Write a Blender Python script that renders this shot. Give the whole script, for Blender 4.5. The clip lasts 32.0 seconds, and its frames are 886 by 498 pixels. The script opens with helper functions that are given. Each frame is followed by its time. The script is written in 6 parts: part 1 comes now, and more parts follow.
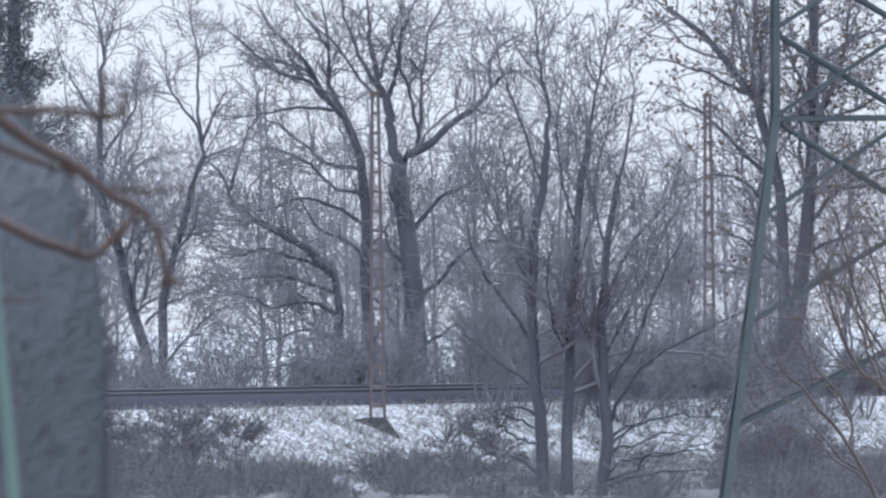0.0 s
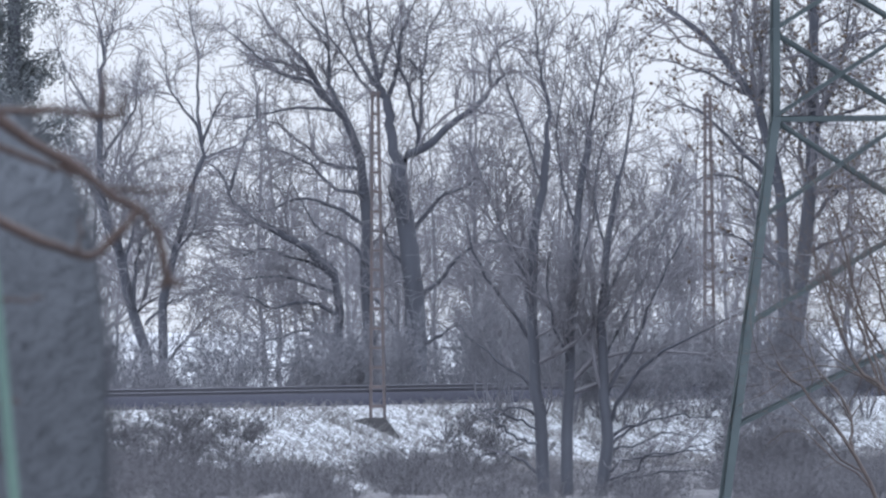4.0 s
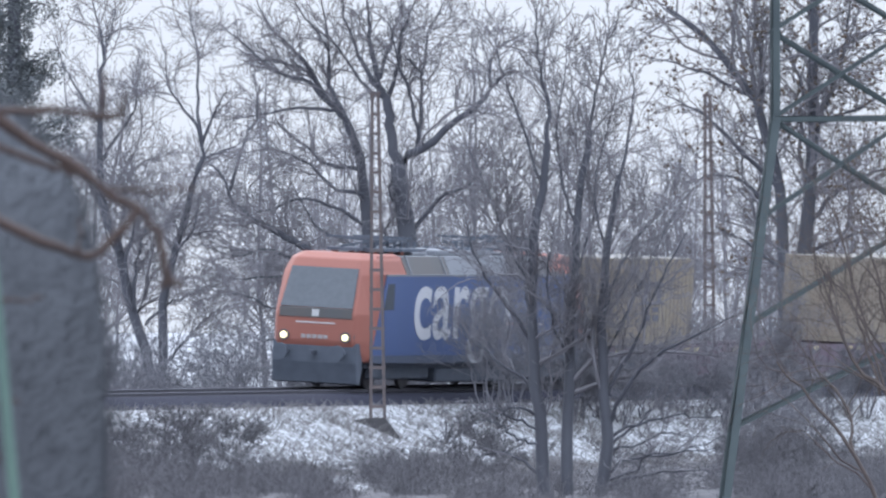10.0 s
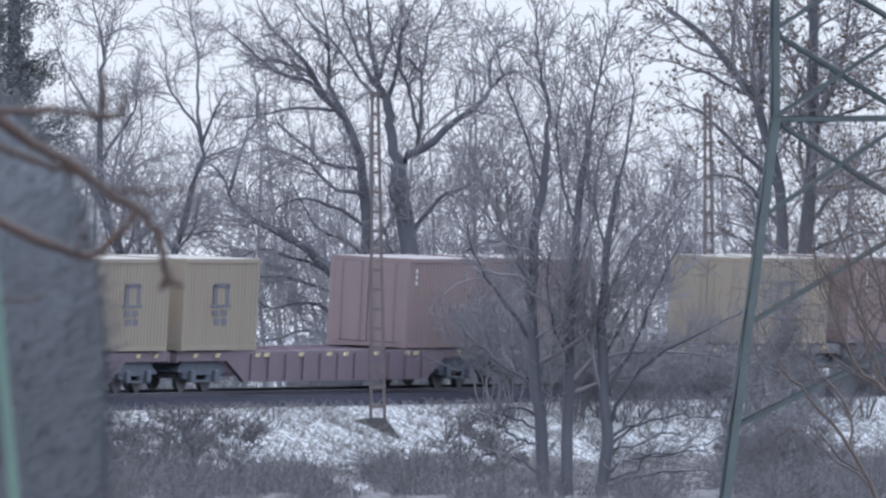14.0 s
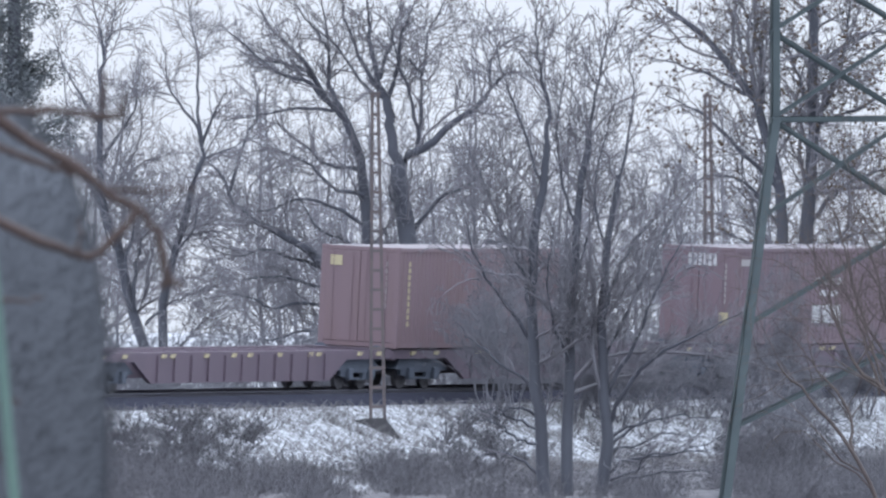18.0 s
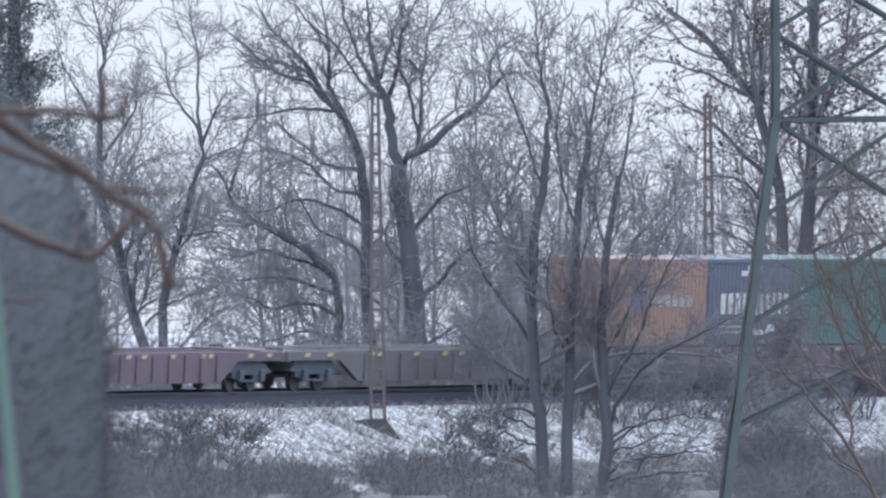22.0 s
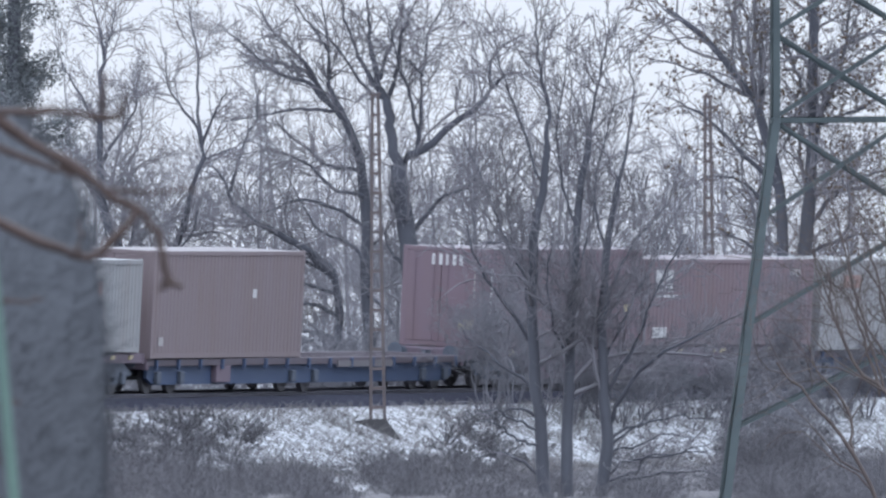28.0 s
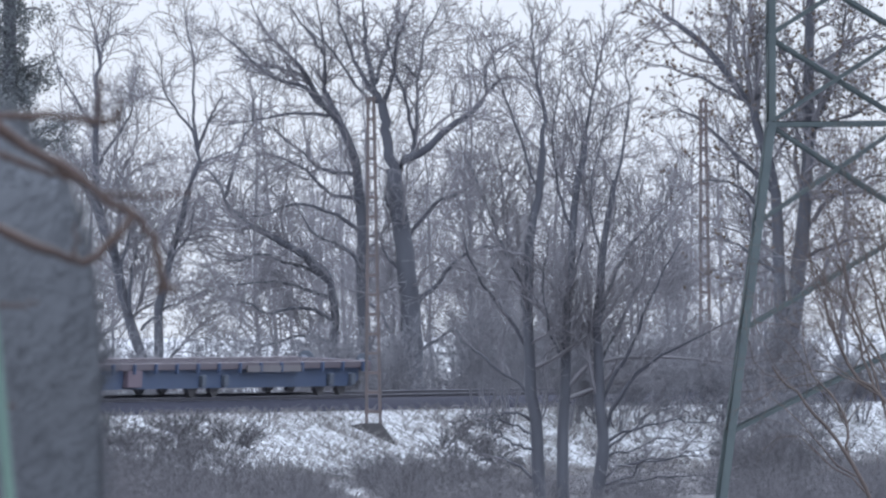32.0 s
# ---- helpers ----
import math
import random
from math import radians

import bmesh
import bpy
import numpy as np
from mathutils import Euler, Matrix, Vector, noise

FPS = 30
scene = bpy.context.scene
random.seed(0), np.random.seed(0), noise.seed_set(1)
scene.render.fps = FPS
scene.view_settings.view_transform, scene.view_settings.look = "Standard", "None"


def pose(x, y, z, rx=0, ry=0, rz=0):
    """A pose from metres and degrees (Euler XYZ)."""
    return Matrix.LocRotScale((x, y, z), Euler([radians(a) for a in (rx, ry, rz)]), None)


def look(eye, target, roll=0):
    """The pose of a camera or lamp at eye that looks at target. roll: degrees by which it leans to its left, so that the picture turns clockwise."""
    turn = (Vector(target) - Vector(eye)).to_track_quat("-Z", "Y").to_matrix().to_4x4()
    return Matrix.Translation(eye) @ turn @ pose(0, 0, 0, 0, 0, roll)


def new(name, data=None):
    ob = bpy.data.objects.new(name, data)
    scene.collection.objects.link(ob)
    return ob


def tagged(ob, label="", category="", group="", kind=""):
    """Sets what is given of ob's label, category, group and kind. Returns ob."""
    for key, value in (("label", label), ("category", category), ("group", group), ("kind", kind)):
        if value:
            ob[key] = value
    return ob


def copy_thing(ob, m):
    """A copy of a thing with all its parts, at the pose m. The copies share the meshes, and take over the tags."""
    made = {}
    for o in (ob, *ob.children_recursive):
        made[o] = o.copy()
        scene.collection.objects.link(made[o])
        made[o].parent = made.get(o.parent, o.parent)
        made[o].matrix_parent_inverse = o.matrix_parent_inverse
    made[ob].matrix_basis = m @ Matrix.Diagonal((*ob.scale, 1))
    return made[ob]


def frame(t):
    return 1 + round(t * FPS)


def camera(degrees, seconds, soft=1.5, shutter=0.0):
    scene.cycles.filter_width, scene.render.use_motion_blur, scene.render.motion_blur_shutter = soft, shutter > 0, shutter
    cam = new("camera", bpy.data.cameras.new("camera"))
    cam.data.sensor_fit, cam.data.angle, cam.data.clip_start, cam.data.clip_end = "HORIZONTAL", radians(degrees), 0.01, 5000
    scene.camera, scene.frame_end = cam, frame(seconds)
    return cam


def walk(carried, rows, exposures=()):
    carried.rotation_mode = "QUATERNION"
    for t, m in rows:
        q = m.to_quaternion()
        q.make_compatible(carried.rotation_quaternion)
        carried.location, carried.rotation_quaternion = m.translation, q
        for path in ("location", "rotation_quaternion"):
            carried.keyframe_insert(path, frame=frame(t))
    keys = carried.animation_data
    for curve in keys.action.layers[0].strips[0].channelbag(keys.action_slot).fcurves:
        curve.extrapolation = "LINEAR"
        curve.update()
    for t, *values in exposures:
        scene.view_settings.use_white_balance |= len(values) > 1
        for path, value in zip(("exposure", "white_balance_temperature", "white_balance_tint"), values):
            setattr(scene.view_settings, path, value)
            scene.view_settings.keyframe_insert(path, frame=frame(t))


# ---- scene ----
# The railway runs through the scene on a gentle left-hand curve; z = 0 is the rail head.
EYE = (0.0, 0.0, 2.023)
FOCUS = 600.0
cam = camera(2.452, 32.0, soft=2.4, shutter=0.12)
cam.data.dof.use_dof, cam.data.dof.focus_distance, cam.data.dof.aperture_fstop = True, FOCUS, 85.0


def aim(dx=0.0, dz=0.0):
    """The camera's pose, turned a hair to the right (dx) and up (dz), in metres at the track."""
    return look(EYE, (dx, FOCUS, EYE[2] + 1.949 + dz), -0.455)


walk(cam, [
    (0.0, aim(0.0, -0.012)), (10.0, aim(0.0, 0.0)), (17.0, aim(0.0, 0.005)), (22.0, aim(0.0, 0.022)),
    (28.0, aim(0.0, 0.03)), (30.5, aim(0.0, 0.034)), (31.0, aim(0.012, 0.036)), (31.5, aim(0.04, 0.075)),
    (32.0, aim(0.125, 0.15)),
], exposures=[(0.0, 0.0, 6500, 10), (32.0, 0.0, 6500, 10)])

# ---- light: a pale winter sun behind thin cloud, beyond the trees ----
world = bpy.data.worlds.new("winter_sky")
world.use_nodes = True
scene.world = world
wn = world.node_tree.nodes
sky = wn.new("ShaderNodeTexSky")
sky.sky_type = 'NISHITA'
sky.sun_disc = False
sky.sun_elevation = radians(32)
sky.sun_rotation = radians(-25)
sky.air_density, sky.dust_density, sky.ozone_density = 1.0, 1.0, 2.0
# thin winter cloud: nearly four times as bright overhead as at the horizon
place, split, rise, cloud, veil = (wn.new("ShaderNode" + k) for k in ("TexCoord", "SeparateXYZ", "MapRange", "VectorMath", "Mix"))
rise.inputs["From Min"].default_value, rise.inputs["From Max"].default_value = 0.0, 1.0
rise.inputs["To Min"].default_value, rise.inputs["To Max"].default_value = 1.0, 3.9
cloud.operation = 'SCALE'
cloud.inputs[0].default_value = (5.46, 6.22, 7.52)
veil.data_type = 'RGBA'
veil.inputs[0].default_value = 0.92
wl = world.node_tree.links.new
wl(place.outputs["Generated"], split.inputs[0])
wl(split.outputs["Z"], rise.inputs["Value"])
wl(rise.outputs["Result"], cloud.inputs["Scale"])
wl(sky.outputs["Color"], veil.inputs[6])
wl(cloud.outputs[0], veil.inputs[7])
wl(veil.outputs[2], wn["Background"].inputs["Color"])
wn["Background"].inputs["Strength"].default_value = 0.134
sun = new("sun", bpy.data.lights.new("sun", 'SUN'))
sun.data.energy, sun.data.angle, sun.data.color = 0.7, radians(20), (1.0, 0.95, 0.88)
sun.matrix_world = look((0, 0, 60), (math.sin(radians(25)) * 100, -math.cos(radians(25)) * 100, 60 - 100 * math.tan(radians(32))))


# ---- materials ----
def material(name, base, other=None, scale=6.0, rough=0.8, metal=0.0, bump=0.2, fine=60.0, stretch=(1, 1, 1), spread=0.5, pieces=0.0):
    """A surface of two colours mixed by coarse stains and fine grain, with fine relief. pieces: how much each object differs."""
    m = bpy.data.materials.new(name)
    m.use_nodes = True
    n, link = m.node_tree.nodes, m.node_tree.links.new
    b = n["Principled BSDF"]
    b.inputs["Roughness"].default_value, b.inputs["Metallic"].default_value = rough, metal
    co = n.new("ShaderNodeTexCoord")
    mp = n.new("ShaderNodeMapping")
    mp.inputs["Scale"].default_value = stretch
    link(co.outputs["Object"], mp.inputs["Vector"])
    big, small = n.new("ShaderNodeTexNoise"), n.new("ShaderNodeTexNoise")
    big.inputs["Scale"].default_value, big.inputs["Detail"].default_value = scale, 5
    small.inputs["Scale"].default_value, small.inputs["Detail"].default_value = fine, 3
    link(mp.outputs["Vector"], big.inputs["Vector"])
    link(mp.outputs["Vector"], small.inputs["Vector"])
    add = n.new("ShaderNodeMath")
    add.operation = 'MULTIPLY_ADD'
    add.inputs[1].default_value = 0.35
    link(small.outputs["Fac"], add.inputs[0])
    link(big.outputs["Fac"], add.inputs[2])
    ramp = n.new("ShaderNodeMapRange")
    ramp.inputs["From Min"].default_value, ramp.inputs["From Max"].default_value = 0.675 - spread * 0.45, 0.675 + spread * 0.45
    link(add.outputs[0], ramp.inputs["Value"])
    mix = n.new("ShaderNodeMix")
    mix.data_type = 'RGBA'
    other = other or tuple(c * 0.7 for c in base)
    mix.inputs[6].default_value, mix.inputs[7].default_value = (*base, 1), (*other, 1)
    link(ramp.outputs["Result"], mix.inputs[0])
    out = mix.outputs[2]
    if pieces:
        info, hsv, val = n.new("ShaderNodeObjectInfo"), n.new("ShaderNodeHueSaturation"), n.new("ShaderNodeMapRange")
        val.inputs["To Min"].default_value, val.inputs["To Max"].default_value = 1 - pieces, 1 + pieces
        link(info.outputs["Random"], val.inputs["Value"])
        link(val.outputs["Result"], hsv.inputs["Value"])
        link(out, hsv.inputs["Color"])
        out = hsv.outputs["Color"]
    link(out, b.inputs["Base Color"])
    if bump:
        bp = n.new("ShaderNodeBump")
        bp.inputs["Strength"].default_value, bp.inputs["Distance"].default_value = bump, 0.02
        link(add.outputs[0], bp.inputs["Height"])
        link(bp.outputs["Normal"], b.inputs["Normal"])
    return m


def glow(name, colour, strength):
    m = material(name, colour, bump=0)
    b = m.node_tree.nodes["Principled BSDF"]
    b.inputs["Emission Color"].default_value, b.inputs["Emission Strength"].default_value = (*colour, 1), strength
    return m


def paint(name, colour, rust=(0.16, 0.10, 0.075), wear=0.35):
    """Weathered coachwork or container paint with grime and faded streaks."""
    other = tuple(c * (1 - wear) + r * wear for c, r in zip(colour, rust))
    return material(name, colour, other, scale=0.9, rough=0.6, bump=0.05, fine=18, stretch=(1.6, 1.6, 0.35), spread=0.6)


BARK = material("bark", (0.10, 0.103, 0.122), (0.075, 0.076, 0.092), scale=3, rough=0.9, bump=0.4, stretch=(1, 1, 0.3))
# The next two are lighter than BARK to stand in for haze.
BARK_HAZE_PALE = material("haze_pale_bark", (0.185, 0.182, 0.203), (0.14, 0.137, 0.153), scale=3, rough=0.9, bump=0.4, stretch=(1, 1, 0.3))
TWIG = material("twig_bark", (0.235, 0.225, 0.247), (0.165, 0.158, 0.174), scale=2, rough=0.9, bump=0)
TWIG_BROWN = material("brown_twig_bark", (0.085, 0.05, 0.04), (0.055, 0.036, 0.031), scale=8, rough=0.7, bump=0.2)
HAZEL_BARK = material("hazel_bark", (0.12, 0.092, 0.083), (0.085, 0.068, 0.062), scale=4, rough=0.85, bump=0.2)
BRUSH = material("brush_stalk", (0.14, 0.134, 0.148), (0.11, 0.105, 0.116), scale=1.2, rough=0.9, bump=0)
LEAF_DEAD = material("withered_leaf", (0.16, 0.11, 0.08), (0.09, 0.07, 0.055), scale=3, rough=0.9, bump=0)
NEEDLE = material("conifer_needle", (0.13, 0.135, 0.149), (0.124, 0.129, 0.142), scale=1.5, rough=0.85, bump=0)
NEEDLE.node_tree.nodes["Principled BSDF"].inputs["Specular IOR Level"].default_value = 0.0
SNOW = material("snow", (0.43, 0.44, 0.46), (0.13, 0.125, 0.128), scale=4.5, rough=0.7, bump=0.9, fine=22, spread=0.24)
FAR_SNOW = material("field_snow", (0.40, 0.41, 0.43), (0.28, 0.28, 0.29), scale=0.05, rough=0.7, bump=0.3, fine=1.5, spread=0.6)
FIELD = material("frosty_litter", (0.115, 0.11, 0.118), (0.085, 0.08, 0.086), scale=0.9, rough=0.9, bump=0.8, fine=7, spread=0.5)
BALLAST = material("ballast", (0.032, 0.033, 0.05), (0.024, 0.024, 0.036), scale=5, rough=0.95, bump=1.0, fine=30)
IVY = material("ivy_leaf", (0.165, 0.178, 0.185), (0.12, 0.13, 0.135), scale=2, rough=0.6, bump=0)
GRASS = material("dry_grass", (0.25, 0.235, 0.235), (0.15, 0.14, 0.14), scale=2, rough=0.9, bump=0)
BALLAST.node_tree.nodes["Principled BSDF"].inputs["Specular IOR Level"].default_value = 0.15
CONCRETE = material("concrete", (0.085, 0.08, 0.085), (0.055, 0.053, 0.056), scale=3, rough=0.9, bump=0.4)
RAIL_STEEL = material("rail_steel", (0.11, 0.105, 0.125), (0.08, 0.077, 0.09), scale=8, rough=0.8, metal=0.0, bump=0.1)
MAST_STEEL = material("mast_steel", (0.17, 0.13, 0.125), (0.11, 0.10, 0.105), scale=3, rough=0.7, metal=0.2, bump=0.2)
PYLON_GREEN = material("green_pylon_paint", (0.092, 0.115, 0.118), (0.066, 0.082, 0.088), scale=2, rough=0.85, bump=0.15)
STAKE_GREEN = material("green_stake_paint", (0.13, 0.21, 0.17), (0.10, 0.16, 0.14), scale=2, rough=0.6, bump=0.1)
UNDERFRAME_BLUE = paint("underframe_blue", (0.045, 0.07, 0.135), (0.05, 0.065, 0.10), 0.3)
BLACK = material("sooty_steel", (0.095, 0.11, 0.14), (0.075, 0.086, 0.11), scale=3, rough=0.75, bump=0.2)
WHEEL = material("wheel_steel", (0.13, 0.125, 0.135), (0.09, 0.085, 0.09), scale=4, rough=0.6, metal=0.2, bump=0.1)
WAGON_BROWN = paint("wagon_brown", (0.148, 0.107, 0.133), (0.11, 0.087, 0.11), 0.5)
EDGE_BROWN = paint("edge_beam_brown", (0.10, 0.08, 0.095), (0.07, 0.06, 0.075), 0.4)
WAGON_GREY = paint("wagon_grey", (0.155, 0.145, 0.155), (0.11, 0.09, 0.095), 0.5)
YELLOW_MARK = paint("yellow_mark", (0.50, 0.43, 0.26))
WHITE_MARK = paint("white_mark", (0.56, 0.55, 0.55), (0.38, 0.36, 0.35), 0.35)
GREY_MARK = paint("grey_mark", (0.40, 0.38, 0.38))
LOCO_RED = paint("loco_red", (0.325, 0.115, 0.085), (0.24, 0.09, 0.07), 0.3)
LOCO_BLUE = paint("loco_blue", (0.06, 0.095, 0.215), (0.07, 0.09, 0.15), 0.25)
LOCO_SILL = paint("loco_sill_blue", (0.07, 0.085, 0.13), (0.07, 0.08, 0.10), 0.5)
LOCO_ROOF = paint("loco_roof_grey", (0.19, 0.20, 0.225), (0.13, 0.13, 0.14), 0.4)
GLASS_DARK = material("windscreen_glass", (0.085, 0.095, 0.11), (0.065, 0.075, 0.09), rough=0.15, bump=0)
LAMP = glow("headlamp_glow", (1.0, 0.90, 0.55), 2.2)
LETTER_WHITE = paint("lettering_white", (0.52, 0.52, 0.55), (0.4, 0.4, 0.42), 0.25)
STEEL_GREY = paint("grilles", (0.09, 0.095, 0.10))


# ---- mesh helpers ----
def part(name, bm, mat, parent, label=""):
    """Links a bmesh as one mesh object under a thing or a part."""
    me = bpy.data.meshes.new(name)
    bm.to_mesh(me)
    bm.free()
    me.materials.append(mat)
    ob = new(name, me)
    ob.parent = parent
    return tagged(ob, label)


def share(name, me, parent, m, label=""):
    """One more object on a mesh that alike parts share."""
    ob = new(name, me)
    ob.parent = parent
    ob.matrix_local = m
    return tagged(ob, label)


def add_box(bm, x0, x1, y0, y1, z0, z1, bevel=0.0):
    vs = bmesh.ops.create_cube(bm, size=1.0)["verts"]
    bmesh.ops.transform(bm, matrix=Matrix.LocRotScale(((x0 + x1) / 2, (y0 + y1) / 2, (z0 + z1) / 2), None, (x1 - x0, y1 - y0, z1 - z0)), verts=vs)
    if bevel:
        es = {e for v in vs for e in v.link_edges}
        bmesh.ops.bevel(bm, geom=list(es), offset=bevel, segments=1, affect='EDGES')
    return bm


def box(x0, x1, y0, y1, z0, z1, bevel=0.0):
    return add_box(bmesh.new(), x0, x1, y0, y1, z0, z1, bevel)


def add_bar(bm, a, b, w, h=None):
    """A square bar from a to b."""
    a, b = Vector(a), Vector(b)
    d = b - a
    q = d.to_track_quat('Z', 'Y')
    vs = bmesh.ops.create_cube(bm, size=1.0)["verts"]
    bmesh.ops.transform(bm, matrix=Matrix.LocRotScale((a + b) / 2, q, (w, h or w, d.length)), verts=vs)
    return bm


def bar(a, b, w, h=None):
    return add_bar(bmesh.new(), a, b, w, h)


def add_angle(bm, a, b, w, t, out):
    """An L-section bar from a to b; out: the way that the corner points."""
    a, b, o = Vector(a), Vector(b), Vector(out).normalized()
    d = (b - a).normalized()
    o = (o - d * o.dot(d)).normalized()
    s = d.cross(o).normalized()
    e1, e2 = (-o + s).normalized(), (-o - s).normalized()
    for e, f in ((e1, e2), (e2, e1)):
        ring = [Vector((0, 0, 0)), e * w, e * w + f * t, f * t]
        lo = [bm.verts.new(a + v) for v in ring]
        hi = [bm.verts.new(b + v) for v in ring]
        for i in range(4):
            bm.faces.new((lo[i], lo[(i + 1) % 4], hi[(i + 1) % 4], hi[i]))
        bm.faces.new(lo[::-1])
        bm.faces.new(hi)
    return bm


def add_cyl(bm, centre, axis, r, length, seg=14, r2=None):
    q = Vector(axis).to_track_quat('Z', 'Y')
    vs = bmesh.ops.create_cone(bm, cap_ends=True, segments=seg, radius1=r, radius2=r if r2 is None else r2, depth=length)["verts"]
    bmesh.ops.transform(bm, matrix=Matrix.LocRotScale(Vector(centre), q, None), verts=vs)
    return bm


def cyl(centre, axis, r, length, seg=14, r2=None):
    return add_cyl(bmesh.new(), centre, axis, r, length, seg, r2)


def prism(outline, y0, y1):
    """An outline in x and z, drawn out along y."""
    bm = bmesh.new()
    a = [bm.verts.new((x, y0, z)) for x, z in outline]
    b = [bm.verts.new((x, y1, z)) for x, z in outline]
    n = len(outline)
    for i in range(n):
        bm.faces.new((a[i], a[(i + 1) % n], b[(i + 1) % n], b[i]))
    bm.faces.new(a[::-1])
    bm.faces.new(b)
    bmesh.ops.recalc_face_normals(bm, faces=bm.faces)
    return bm


def thing(name, label, category, m=None, group="", kind=""):
    ob = new(name)
    ob.empty_display_size = 0.2
    if m is not None:
        ob.matrix_world = m
    return tagged(ob, label, category, group, kind)


def tubes(lines, radii, sides=3):
    """Many tapered tubes at once: lines is (n, k, 3), radii (n, k). Returns vertices and faces."""
    lines, radii = np.asarray(lines, float), np.asarray(radii, float)
    n, k, _ = lines.shape
    d = np.gradient(lines, axis=1)
    d /= np.linalg.norm(d, axis=2, keepdims=True) + 1e-9
    ref = np.where(np.abs(d[..., 2:3]) > 0.9, np.array([1.0, 0, 0]), np.array([0, 0, 1.0]))
    e1 = np.cross(d, ref)
    e1 /= np.linalg.norm(e1, axis=2, keepdims=True) + 1e-9
    e2 = np.cross(d, e1)
    ang = np.arange(sides) * 2 * math.pi / sides
    ring = lines[:, :, None, :] + radii[:, :, None, None] * (np.cos(ang)[None, None, :, None] * e1[:, :, None, :] + np.sin(ang)[None, None, :, None] * e2[:, :, None, :])
    verts = ring.reshape(-1, 3)
    i = np.arange(n)[:, None, None] * (k * sides) + np.arange(k - 1)[None, :, None] * sides
    j = np.arange(sides)[None, None, :]
    jn = (j + 1) % sides
    quads = np.stack([i + j, i + jn, i + sides + jn, i + sides + j], axis=-1).reshape(-1, 4)
    return verts, quads


def quad_mesh(name, verts, quads, mat):
    me = bpy.data.meshes.new(name)
    verts, quads = np.asarray(verts, np.float32), np.asarray(quads, np.int32)
    me.vertices.add(len(verts))
    me.vertices.foreach_set("co", verts.ravel())
    me.loops.add(quads.size)
    me.loops.foreach_set("vertex_index", quads.ravel())
    me.polygons.add(len(quads))
    me.polygons.foreach_set("loop_start", np.arange(0, quads.size, 4, dtype=np.int32))
    me.polygons.foreach_set("loop_total", np.full(len(quads), 4, np.int32))
    me.materials.append(mat)
    me.update(calc_edges=True)
    return me


# ---- the line of the track ----
SPEED, TURN0, CURVE, CANT = 27.496, 1.1799, 0.002368, 0.06069


def track(s):
    """Where the track's middle lies s metres past the view's middle, and its heading."""
    lo, hi = -75.0, 50.0
    c = min(max(s, lo), hi)
    a = TURN0 + CURVE * c
    x = -(math.sin(a) - math.sin(TURN0)) / CURVE
    y = FOCUS + (math.cos(a) - math.cos(TURN0)) / CURVE
    x, y = x - math.cos(a) * (s - c), y - math.sin(a) * (s - c)
    return x, y, a


def on_track(s, side=0.0, up=0.0, cant=True):
    """The pose on the track: x ahead, y to the near side, z up, leaning into the curve."""
    x, y, a = track(s)
    m = Matrix.Translation((x, y, 0)) @ Matrix.Rotation(math.atan2(-math.sin(a), -math.cos(a)), 4, 'Z')
    if cant:
        m = m @ Matrix.Rotation(-CANT, 4, 'X')
    return m @ Matrix.Translation((0, side, up))


RIDES = []  # what rides along the track, and how far behind the train's mark it is


def ride(ob, behind):
    ob.matrix_world = on_track(SPEED * -10 - behind)
    RIDES.append((ob, behind))


# ---- ground, embankment and track ----
def ground_height(w):
    """Height of the ground by its distance from the track's middle (near side positive)."""
    return np.interp(w, [-400, -40, -9, -4.2, -2.4, 2.4, 2.75, 6.6, 9.0, 60], [-1.5, -1.3, -1.3, -0.55, -0.5, -0.50, -0.50, -2.2, -2.45, -2.55])


